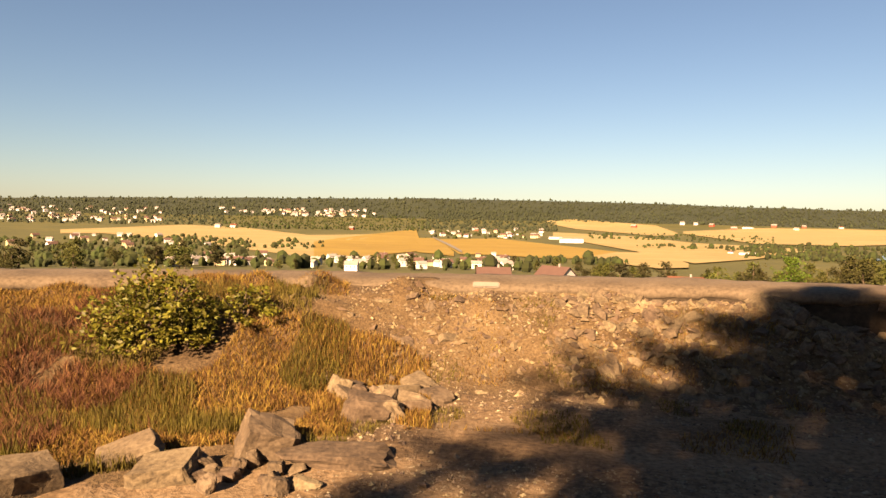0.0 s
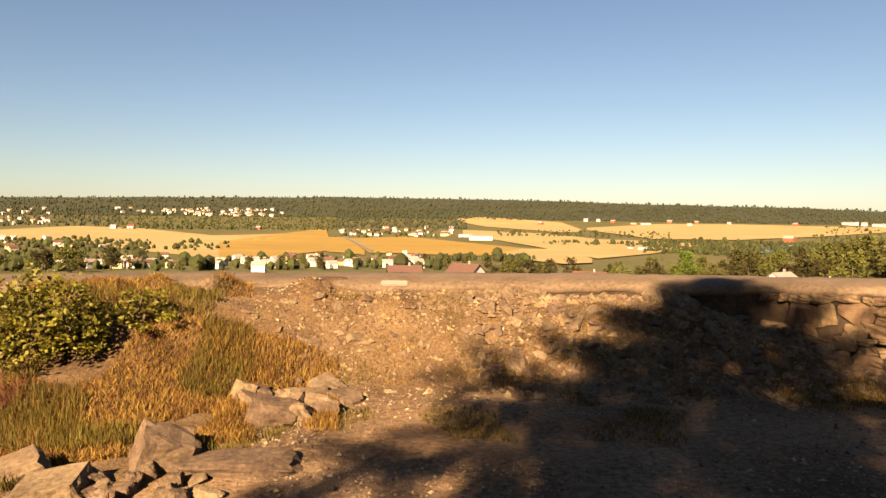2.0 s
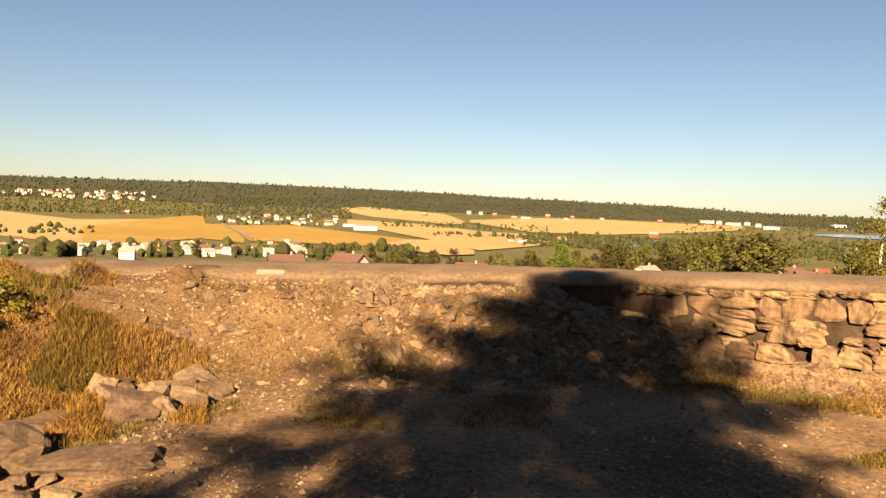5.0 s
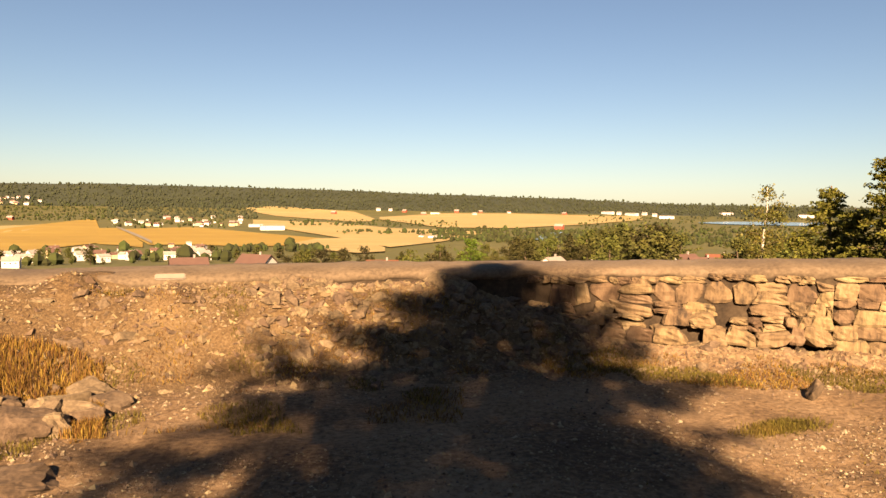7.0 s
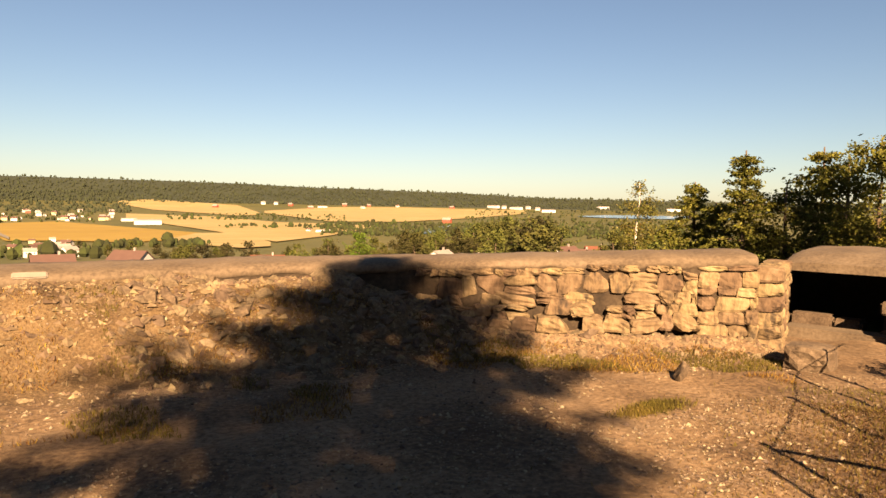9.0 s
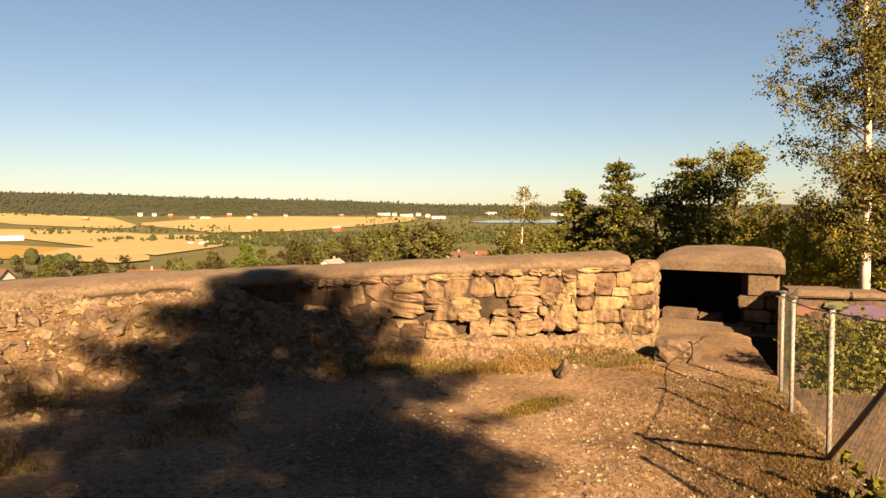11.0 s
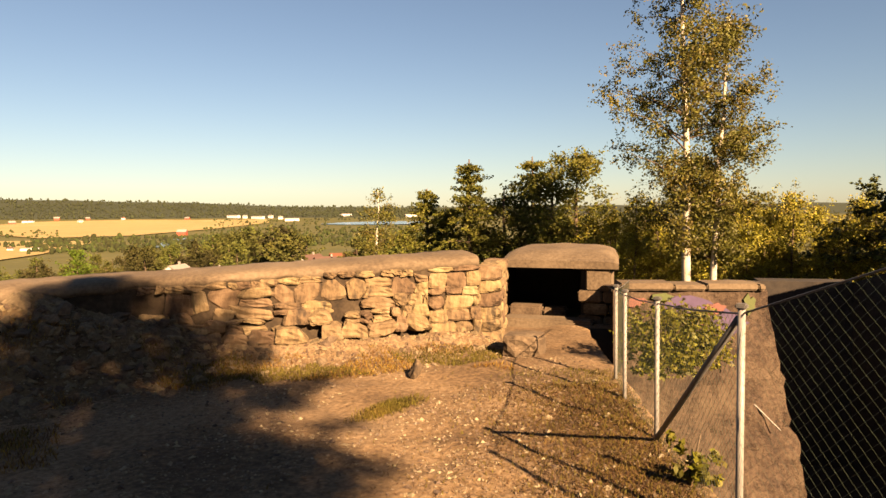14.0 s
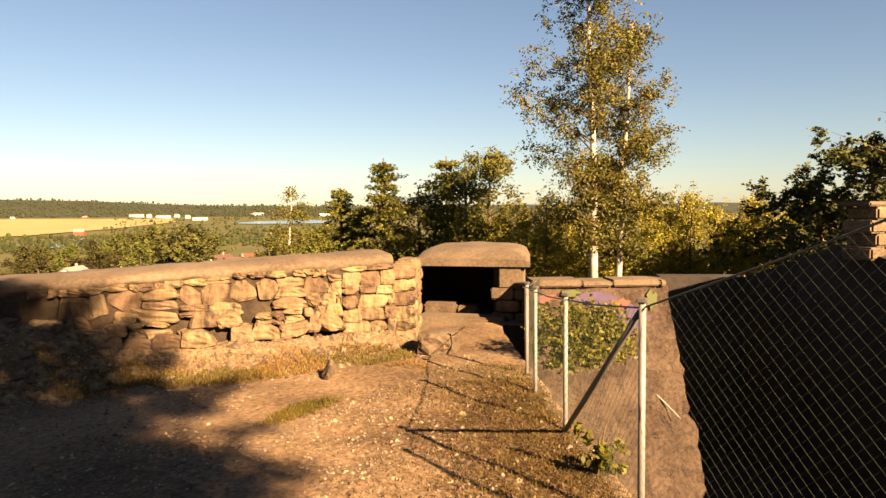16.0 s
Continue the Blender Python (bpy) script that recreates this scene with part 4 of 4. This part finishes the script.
def shelter():
    thing = empty("shelter", Matrix.Translation((0, 0, 0)), "low half-buried stone shelter with a thick domed concrete roof", "bunker", kind="structure")
    a, b = np.array([10.05, 6.75]), np.array([10.75, 4.35])
    d = (b - a) / np.linalg.norm(b - a)
    back = np.array([0.915, 0.404])
    # domed roof slab with rounded ends
    ra, rb = a + d * 0.27, b - d * 0.17
    bm = bmesh.new()
    L = float(np.linalg.norm(rb - ra))
    nu, nv = 28, 10
    grid = []
    for i in range(nu + 1):
        u = i / nu
        for j in range(nv + 1):
            v = j / nv
            rise = 0.25 * (1 - (2 * u - 1) ** 10) ** 0.5 * (1 - 0.22 * (2 * u - 1) ** 2) * (1 - 0.75 * (1 - v) ** 6)
            p = ra + d * L * u + back * 2.4 * v
            bump = 0.015 * noise.noise(Vector((p[0] * 3, p[1] * 3, 0)))
            grid.append((bm.verts.new((p[0], p[1], 1.0 + rise + bump)), bm.verts.new((p[0], p[1], 0.93))))
    at = lambda i, j: grid[i * (nv + 1) + j]
    for i in range(nu):
        for j in range(nv):
            w = [at(i, j), at(i + 1, j), at(i + 1, j + 1), at(i, j + 1)]
            bm.faces.new([q[0] for q in w])
            bm.faces.new([q[1] for q in w][::-1])
        for j in (0, nv):
            bm.faces.new([at(i, j)[0], at(i, j)[1], at(i + 1, j)[1], at(i + 1, j)[0]])
    for j in range(nv):
        for i in (0, nu):
            bm.faces.new([at(i, j)[0], at(i, j + 1)[0], at(i, j + 1)[1], at(i, j)[1]])
    bmesh.ops.recalc_face_normals(bm, faces=bm.faces[:])
    part("roof", bm, M_CAP, thing, "thick domed weathered concrete roof slab")
    inner = a + back * 0.15
    e = b - d * 0.3 + back * 0.15
    # interior walls and floor coloured near black, painting the shade inside the opening
    part("back_wall", slab_between(inner + back * 2.1, e + back * 2.1, -0.25, -0.6, 0.93), M_SHADESTONE, thing)
    part("side_wall", slab_between(inner, inner + back * 2.1, 0.25, -0.6, 0.93), M_SHADESTONE, thing)
    part("side_wall", slab_between(e - d * 0.5, e - d * 0.5 + back * 2.1, 0.3, -0.6, 0.93), M_SHADESTONE, thing)
    part("floor", slab_between(inner - back * 0.1, e - back * 0.1, -2.3, -0.35, -0.1), M_SHADESOIL, thing)
    part("jamb", slab_between(b - d * 0.72 + back * 0.05, b - d * 0.3 + back * 0.05, -0.4, 0.55, 0.93, 0.03), M_CAP, thing, "squared stone jamb under the roof")
    # squared stone pier and its run to the pit wall
    r = random.Random(4)
    for row in range(3):
        for k in range(4):
            p = b - d * 0.85 + d * (0.42 * k + 0.1 * (row % 2))
            part("stone", slab_between(p, p + d * 0.4, -0.45, -0.05 + row * 0.21, 0.14 + row * 0.21, 0.025), M_STONE, thing)
    part("threshold", slab_between(a + d * 0.35 - back * 0.3, b - d * 0.6 - back * 0.3, -0.5, -0.2, 0.09, 0.03), M_CAP, thing, "stone threshold slab")
    for u, w, z in ((0.35, 0.62, 0.2), (0.98, 0.42, 0.16)):
        p = a + d * u + back * 0.6
        part("stone", slab_between(p, p + d * w, -0.4, -0.15, z, 0.04), M_STONE, thing)


shelter()


# ---- pit ----
def pit_walls():
    b0, b1 = np.array([9.9, 4.25]), np.array([11.1, 2.45])
    d = (b1 - b0) / np.linalg.norm(b1 - b0)
    L = float(np.linalg.norm(b1 - b0))
    back = np.array([-d[1], d[0]])
    thing = empty("wall_pit", Matrix(), "broken masonry wall with faded painted marks above the pit", "wall", kind="structure")
    # worn face, ragged at its free end
    nu, nz = 26, 30
    verts, faces = [], []
    for k in range(nz + 1):
        z = -2.9 + 3.58 * k / nz
        ragged = 0.08 + 0.4 * (0.68 - z) / 2.2 + 0.12 * noise.noise(Vector((0, 0, z * 2.2))) + 0.07 * noise.noise(Vector((3, 0, z * 7)))
        for i in range(nu + 1):
            u = i / nu * (L + ragged)
            p = b0 + d * u - back * 0.18 * max(0, (0.3 - z)) / 2.2
            p = p - back * (0.05 * noise.noise(Vector((u * 3, 0, z * 3))) + 0.03 * noise.noise(Vector((u * 8, 4, z * 9))))
            verts.append((p[0], p[1], z))
        p = b0 + d * (L + ragged) + back * 0.9
        verts.append((p[0], p[1], z))
    n = nu + 2
    for k in range(nz):
        for i in range(n - 1):
            faces.append((k * n + i, k * n + i + 1, (k + 1) * n + i + 1, (k + 1) * n + i))
    top0 = len(verts)
    p = b0 + back * 0.9
    verts.append((p[0], p[1], 0.68))
    faces.append((*range(nz * n, nz * n + n), top0))
    mesh_object("masonry", verts, faces, M_PITWALL, thing)
    r = random.Random(2)
    u = 0.1
    while u < L:
        w = r.uniform(0.45, 0.8)
        p = b0 + d * u - back * 0.07
        part("coping", slab_between(p, p + d * min(w, L + 0.06 - u), -0.6, 0.685, 0.78 + r.uniform(-0.015, 0.015), 0.02), M_CAP, thing)
        u += w + 0.01
    for u, z, w, h, m in ((0.35, 0.5, 0.36, 0.2, M_PINK), (0.72, 0.58, 0.5, 0.12, M_LIME), (1.05, 0.47, 0.8, 0.26, M_LILAC), (1.5, 0.4, 0.34, 0.2, M_PINK), (1.72, 0.2, 0.6, 0.42, M_LILAC), (2.0, 0.46, 0.18, 0.36, M_LIME), (1.2, 0.2, 0.3, 0.16, M_PINK)):
        ring = []
        for k in range(14):
            q = 2 * math.pi * k / 14
            s = 0.5 * r.uniform(0.5, 1.15)
            p = b0 + d * min(L, u + w * s * math.cos(q)) - back * 0.04
            ring.append((p[0], p[1], z + h * s * math.sin(q)))
        inner = [(x + back[0] * 0.2, y + back[1] * 0.2, zz) for x, y, zz in ring]
        faces_ = [tuple(range(14))] + [(k, (k + 1) % 14, 14 + (k + 1) % 14, 14 + k) for k in range(14)]
        mesh_object("paint_mark", ring + inner, faces_, m, thing, "faded spray-painted blotch")
    for u, z, dx, dz in ((1.55, -0.15, 0.16, -0.26), (1.95, -0.9, 0.42, -0.45)):
        p, q = b0 + d * u - back * 0.03, b0 + d * (u + dx) - back * 0.3
        mesh_object("rusty_bar", *tube([(p[0], p[1], z), (q[0], q[1], z + dz)], [0.012, 0.01], 5), M_DARKSTEEL if dz > -0.3 else M_STEEL, thing, "bent steel bar sticking out of the masonry")
    # shade is painted into this wall's stone colour
    dark = empty("wall_pit_east", Matrix(), "stone retaining wall of the pit, coloured dark for shade", "wall", kind="structure")
    # last segments are unseen, added to the south to shade the pit
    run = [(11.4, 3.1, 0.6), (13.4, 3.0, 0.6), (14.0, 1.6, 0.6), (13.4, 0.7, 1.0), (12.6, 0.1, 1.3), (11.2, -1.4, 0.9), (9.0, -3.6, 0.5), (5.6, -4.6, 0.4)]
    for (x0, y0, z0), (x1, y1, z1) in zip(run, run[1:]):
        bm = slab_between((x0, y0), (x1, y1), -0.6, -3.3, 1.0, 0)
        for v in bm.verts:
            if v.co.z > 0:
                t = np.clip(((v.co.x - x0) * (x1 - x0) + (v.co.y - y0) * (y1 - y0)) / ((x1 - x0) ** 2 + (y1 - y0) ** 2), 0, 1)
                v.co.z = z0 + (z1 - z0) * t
        part("masonry", bm, M_SHADESTONE, dark)
    pier = empty("stone_pier", Matrix(), "stub of mortared reddish stone wall above the pit", "wall", kind="structure")
    d2 = np.array([0.8, -0.6])
    base = np.array([12.0, -0.35])
    for row in range(4):
        for k in range(5):
            p = base + d2 * (0.36 * k + 0.12 * (row % 2))
            part("stone", slab_between(p, p + d2 * 0.34, -0.5, 1.1 + 0.2 * row, 1.29 + 0.2 * row, 0.03), M_STONE, pier)
    part("coping", slab_between(base - d2 * 0.05, base + d2 * 1.9, -0.55, 1.9, 1.97, 0.02), M_CAP, pier)


pit_walls()


# ---- fence ----
def fence():
    thing = empty("fence", Matrix(), "chain-link fence with galvanised posts round the pit", "fence")
    posts = [(7.29, 3.04, 1.04), (6.65, 2.66, 1.07), (5.7, 1.97, 1.14), (4.1, 0.9, 1.34), (3.1, -0.75, 2.1)]
    for i, (x, y, z) in enumerate(posts):
        g = float(ground_z(x, y))
        p = mesh_object("post", *tube([(x, y, min(g, 0) - 0.5), (x, y, z)], [0.021, 0.021], 8), M_STEEL, thing, "galvanised steel fence post", True)
        part("cap", box_bm(0.06, 0.06, 0.03, (x, y, z + 0.012), 0.008), M_DARKSTEEL, p)
    a, b = posts[2], posts[3]
    mesh_object("brace", *tube([(a[0] - 0.1, a[1] - 0.04, 0.02), (b[0] + 0.02, b[1] + 0.02, b[2] - 0.06)], [0.022, 0.022], 8), M_DARKSTEEL, thing, "dark diagonal steel brace", True)
    back = (9.2, 3.7, 0.95)
    for a, b in [*zip(posts, posts[1:]), (posts[0], back)]:
        a, b = np.array(a), np.array(b)
        w = float(np.hypot(*(b - a)[:2]))
        low = -0.02
        step = 0.07
        pieces = []
        for sgn in (1, -1):
            u0 = -1.9
            while u0 < w + 1.9:
                pts = []
                for k in (0.0, 1.0):
                    pts.append((u0 if k == 0 else u0 + sgn * 1.9, low + 1.9 * k))
                (ua, za), (ub, zb) = pts
                ts = [0.0, 1.0]
                lo_t, hi_t = 0.0, 1.0
                for edge in (0.0, w):
                    t = (edge - ua) / (ub - ua)
                    if (ub > ua) == (edge == 0.0):
                        lo_t = max(lo_t, t)
                    else:
                        hi_t = min(hi_t, t)
                top0, dtop = a[2] - 0.03, (b[2] - a[2]) / w
                t = (top0 + dtop * ua - za) / ((zb - za) - dtop * (ub - ua))
                hi_t = min(hi_t, t)
                if hi_t - lo_t > 0.01:
                    q = []
                    for t in (lo_t, hi_t):
                        u, z = ua + (ub - ua) * t, za + (zb - za) * t
                        xy = a[:2] + (b - a)[:2] * u / w
                        q.append((xy[0], xy[1], z))
                    thin = 0.0006 if a[0] < 4.2 else 0.0011
                    pieces.append(tube(q, [thin, thin], 3))
                u0 += step
        mesh_object("chain_link", *joined(pieces), M_WIRE, thing, "diamond wire mesh")
        mesh_object("top_wire", *tube([(*a[:2], a[2] - 0.03), (*((a + b) / 2)[:2], (a[2] + b[2]) / 2 - 0.045), (*b[:2], b[2] - 0.03)], [0.006, 0.006, 0.006], 5), M_DARKSTEEL, thing)


fence()
for az, r, w, h, s in ((70.6, 8.8, 1.0, 0.9, 11), (73.0, 9.2, 0.9, 0.75, 12)):
    x, y = r * math.sin(radians(az)), r * math.cos(radians(az))
    bush("bush", (x, y, -0.1), w, h, M_LEAF, 3000, 0.06, "leafy green shrub growing in the pit behind the fence", seed=s)
bush("bush", at_range(73.9, 5.0), 0.34, 0.36, M_LEAF, 320, 0.06, "small leafy weed at the pit edge", seed=15)


# ---- houses in the valley ----
def house(wall_mat, roof_mat, w, d, h, pitch, label):
    thing = empty("house", Matrix(), label, "house", "houses in the valley")
    bm = bmesh.new()
    prof = [(-d / 2, -1.5), (d / 2, -1.5), (d / 2, h), (0, h + pitch), (-d / 2, h)]
    rings = [[bm.verts.new((x, y, z)) for y, z in prof] for x in (-w / 2, w / 2)]
    bm.faces.new(rings[0][::-1])
    bm.faces.new(rings[1])
    for k in range(5):
        bm.faces.new([rings[0][k], rings[0][(k + 1) % 5], rings[1][(k + 1) % 5], rings[1][k]])
    bmesh.ops.recalc_face_normals(bm, faces=bm.faces[:])
    part("wall", bm, wall_mat, thing)
    bm = bmesh.new()
    o, t = 0.5, 0.25
    prof = [(-d / 2 - o, h - pitch * 2 * o / d), (0, h + pitch + 0.05), (d / 2 + o, h - pitch * 2 * o / d), (d / 2 + o, h - pitch * 2 * o / d + t), (0, h + pitch + t + 0.05), (-d / 2 - o, h - pitch * 2 * o / d + t)]
    rings = [[bm.verts.new((x, y, z)) for y, z in prof] for x in (-w / 2 - o, w / 2 + o)]
    for q in ((0, 1, 4, 5), (1, 2, 3, 4)):
        bm.faces.new([rings[0][k] for k in q])
        bm.faces.new([rings[1][k] for k in q[::-1]])
    for k in range(6):
        bm.faces.new([rings[0][k], rings[0][(k + 1) % 6], rings[1][(k + 1) % 6], rings[1][k]])
    bmesh.ops.recalc_face_normals(bm, faces=bm.faces[:])
    roof = part("roof", bm, roof_mat, thing)
    part("chimney", box_bm(0.7, 0.7, 1.6, (w * 0.15, 0, h + pitch + 0.5)), M_GREY, roof)
    for side in (-1, 1):
        for k in range(3):
            part("window", box_bm(1.2, 0.12, 1.2, ((k - 1) * w * 0.3, side * d / 2, h * 0.55)), M_PANE, thing)
    for x in (-1, 1):
        part("window", box_bm(0.12, 1.2, 1.2, (x * w / 2, 0, h * 0.8)), M_PANE, thing)
    return thing


KINDS = [
    house(M_WHITE, M_GREY, 11, 8, 4.6, 2.6, "white timber house with a grey roof"),
    house(M_WHITE, M_TILE, 12, 8, 4.4, 2.8, "white timber house with a red tiled roof"),
    house(M_CREAM, M_BROWN, 11, 8, 4.6, 2.6, "cream timber house with a brown roof"),
    house(M_RED, M_GREY, 13, 8, 4.6, 3.0, "dark red timber house with a grey roof"),
    house(M_WHITE, M_GREY, 34, 12, 5.0, 1.2, "long low white building with a flat grey roof"),
    house(M_WHITE, M_BROWN, 12, 9, 4.4, 3.0, "white house with a brown tiled gable roof"),
]
used = set()
q_ = random.Random(9)


def place_house(kind_, az, el=None, r=None, turn=None, scale=1.0, down=0.0):
    x, y, z = on_ground(az, el) if r is None else at_range(az, r)
    ob = KINDS[kind_] if kind_ not in used else copy_thing(KINDS[kind_], Matrix())
    used.add(kind_)
    turn = q_.uniform(-40, 40) if turn is None else turn
    ob.matrix_world = Matrix.LocRotScale((x, y, z + 1.0 - down), Euler((0, 0, radians(turn - az))), (scale,) * 3)


for az, el in ((-30.6, -2.2), (-31.3, -2.0), (-29.4, -2.3), (-25.3, -2.9), (-24.8, -2.6), (-23.0, -2.6), (-22.4, -3.95), (-21.7, -4.15), (-19.9, -4.1), (-18.1, -4.3), (-15.5, -4.15), (-12.8, -3.95), (-9.2, -3.75), (-5.2, -4.0), (-4.5, -4.2), (-6.2, -3.95), (-5.7, -4.4), (-11.9, -4.55), (-14.9, -4.45), (-0.9, -3.25), (0.1, -3.1), (-4.7, -1.45), (-5.3, -1.25), (-3.9, -1.15), (-1.5, -1.45), (1.0, -1.65), (2.2, -1.2), (1.4, -1.5), (0.5, -1.1), (-2.5, -1.15), (19.0, -2.45), (20.9, -2.4), (3.0, -1.6), (-0.4, -1.2)):
    place_house(q_.choice([0, 0, 0, 5, 2, 0]), az + q_.uniform(-0.3, 0.3), el + q_.uniform(-0.12, 0.12), scale=q_.uniform(0.42, 0.62))
place_house(4, 6.72, -1.85, turn=5, scale=1.25)
place_house(4, 5.4, -1.6, turn=10, scale=0.8)
place_house(4, 20.2, -2.45, turn=8, scale=0.6)
for az, el in ((-22.4, -1.15), (-21.2, -1.15), (11.7, -0.5), (15.4, -0.15), (16.4, -0.15), (19.2, -0.5), (20.2, -0.38), (24.0, -0.2), (26.4, -0.2), (31.0, -0.3), (30.6, -1.5), (23.5, -0.42), (17.6, -0.25), (22.0, -0.2), (-11.7, -1.15)):
    place_house(q_.choice([3, 3, 4, 1, 0]), az, el, scale=q_.uniform(1.0, 1.5))
for az, el in ((37.4, -0.2), (38.2, -0.3), (39.1, -0.45), (36.4, -0.25), (35.4, -0.2), (34.5, -0.15), (49, -0.2), (43.5, -0.1)):
    place_house(q_.choice([0, 4, 0]), az, el, scale=1.5)
for i in range(75):
    place_house(q_.choice([0, 0, 0, 2, 5]), q_.triangular(-23, -9, -16), q_.uniform(-0.1, 0.42), scale=q_.uniform(0.9, 1.4))
for i in range(75):
    place_house(q_.choice([0, 0, 2, 0, 5]), q_.uniform(-38, -26.5), q_.uniform(-0.9, 0.25), scale=q_.uniform(0.9, 1.3))
for i in range(52):
    place_house(q_.choice([0, 0, 0, 5, 2, 0]), q_.uniform(-26, 3), q_.uniform(-4.3, -3.5), scale=q_.uniform(0.5, 0.72))
for i in range(16):
    place_house(q_.choice([0, 0, 5, 2]), q_.uniform(-39, -24), q_.uniform(-2.9, -1.9), scale=q_.uniform(0.7, 0.9))
for i in range(22):
    place_house(q_.choice([0, 0, 2, 5, 3]), q_.uniform(-5, 4.5), q_.uniform(-1.6, -0.95), scale=q_.uniform(0.8, 1.1))
# near houses below the wall
for kind_, az, r, turn, k, down in ((5, 5.5, 210, -35, 0.8, 2.0), (5, 0.3, 215, 5, 0.85, 3.2), (1, 15.8, 215, 0, 0.8, 3.6), (0, 30.2, 225, 62, 0.85, 1.8), (1, 33.0, 215, 0, 0.8, 2.6), (5, 40.6, 270, 50, 0.9, 0), (1, 43.2, 310, 10, 0.9, -1), (2, 42.0, 250, 20, 0.85, 0.5), (0, 47.2, 300, 30, 0.9, 0), (2, 23.4, 190, 40, 0.7, 2.6)):
    place_house(kind_, az, r=r, turn=turn, scale=k, down=down)

# ---- trees of the hillside and the valley ----
far_trees = [tree("tree", 9.0, lambda t, k=k: (2.6 + 0.5 * k) * math.sin(math.pi * min(1, t * 0.88 + 0.12)) ** 0.55, 0.2, M_BARK, M_FARLEAF, 2400, 0.5, "round green tree on the hillside", "tree", 200 + k, 22, (0, 0), 0.3, 10, 0.05) for k in range(4)]
count = 0


def far_tree(az, r, k):
    global count
    ob = far_trees[count % 4] if count < 4 else copy_thing(far_trees[count % 4], Matrix())
    count += 1
    x, y, z = at_range(az, r)
    ob.matrix_world = Matrix.LocRotScale((x, y, z), Euler((0, 0, q_.uniform(0, 6))), (k * q_.uniform(0.9, 1.3), k * q_.uniform(0.9, 1.3), k))
    tagged(ob, group="hillside trees")


NEAR = [(5.5, 210), (0.3, 215), (15.8, 215), (30.2, 225), (33.0, 215), (40.6, 270), (43.2, 310), (42.0, 250), (23.4, 190)]


def tree_up_to(az, r, el):
    """A tree whose top reaches that elevation angle."""
    if any(abs(az - a) < 1.9 * 200 / d and r < d + 8 for a, d in NEAR):
        return
    x, y, z = at_range(az, r)
    high = EYE_Z + r * math.tan(radians(el)) - z
    if high > 2.0:
        far_tree(az, r, high / 9.0)


tree("tree", 9.5, lambda t: 3.9 * math.sin(math.pi * min(1, t * 0.88 + 0.12)) ** 0.55, 0.25, M_BARK, M_LIME_LEAF, 3600, 0.42, "broad bright green tree on the hillside", "tree", 230, 26, (0, 0), 0.3, 10, 0.045, at_range(23.3, 185))
TOPS = ([7, 10, 14, 18, 22, 27, 30, 33, 38, 42, 46, 50], [-3.9, -3.8, -3.6, -3.3, -2.9, -2.7, -2.5, -1.9, -1.25, -1.5, -2.3, -2.2])
for i in range(170):
    az = q_.uniform(7.5, 50) if i < 125 else q_.uniform(31, 44)
    tree_up_to(az, q_.uniform(120, 290), float(np.interp(az, *TOPS)) - abs(q_.gauss(0, 0.9)) + 0.25)
for i in range(60):
    az = q_.uniform(-40, 8)
    tree_up_to(az, q_.uniform(360, 520), q_.uniform(-4.1, -3.15) + (0.9 if az < -22 else 0))
for i in range(26):
    far_tree(q_.uniform(47, 62), q_.uniform(45, 120), q_.uniform(0.45, 0.6))


def far_woods():
    r = np.random.default_rng(6)
    spots, valley = [], []
    bands = [(-44, 60, -0.15, 1.7, 8000), (-38, -22, -1.0, 0.3, 900), (-22, -5, -1.2, 0.0, 1100), (-40, -20, -4.3, -2.0, 420), (-30, -22, -2.6, -1.9, 60), (-26, -14, -2.9, -2.2, 60), (-5.5, 5.5, -1.0, 0.6, 900), (3, 12, -3.7, -3.3, 50), (-5.5, 3, -1.75, -1.1, 90), (8, 22, -1.5, -1.0, 160), (12, 22, -2.2, -1.9, 70), (20, 36, -2.7, -1.6, 700), (-20, 5, -4.5, -3.55, 130), (33, 42, -0.9, -0.35, 120), (32, 50, -2.6, -1.0, 900), (41, 58, -0.45, 0.4, 700)]
    for a0, a1, e0, e1, n in bands:
        for _ in range(n):
            az = r.uniform(a0, a1)
            el = r.uniform(e0, min(e1, float(np.interp(az, AZ, SKY)) + 0.02))
            (valley if e1 < 0.2 or e0 < -1.05 else spots).append(on_ground(az, el))
    ring = np.array([(math.cos(k * 1.2566), math.sin(k * 1.2566)) for k in range(5)])
    for places, mat, label, levels in ((spots, M_FOREST, "dark wooded ridges beyond the valley fields", ((0.1, 0.8), (0.45, 1.0), (0.8, 0.6))), (valley, M_VALLEY, "rounded trees between the houses and fields of the valley", ((0.05, 0.7), (0.4, 1.05), (0.78, 0.75)))):
        v, f = [], []
        for x, y, z in places:
            h = r.gamma(9, 0.75 if mat is M_FOREST else 0.52) + 0.5
            w = h * r.uniform(0.35, 0.6)
            o = len(v)
            for zz, k in levels:
                v += [(x + a * w * k * r.uniform(0.7, 1.25), y + b * w * k * r.uniform(0.7, 1.25), z + h * zz * r.uniform(0.88, 1.12)) for a, b in ring]
            v.append((x, y, z + h))
            for lv in range(2):
                f += [(o + lv * 5 + k, o + lv * 5 + (k + 1) % 5, o + lv * 5 + 5 + (k + 1) % 5, o + lv * 5 + 5 + k) for k in range(5)]
            f += [(o + 10 + k, o + 10 + (k + 1) % 5, o + 15) for k in range(5)]
        tagged(mesh_object("woods", v, f, mat), label, "forest", kind="stuff")


far_woods()
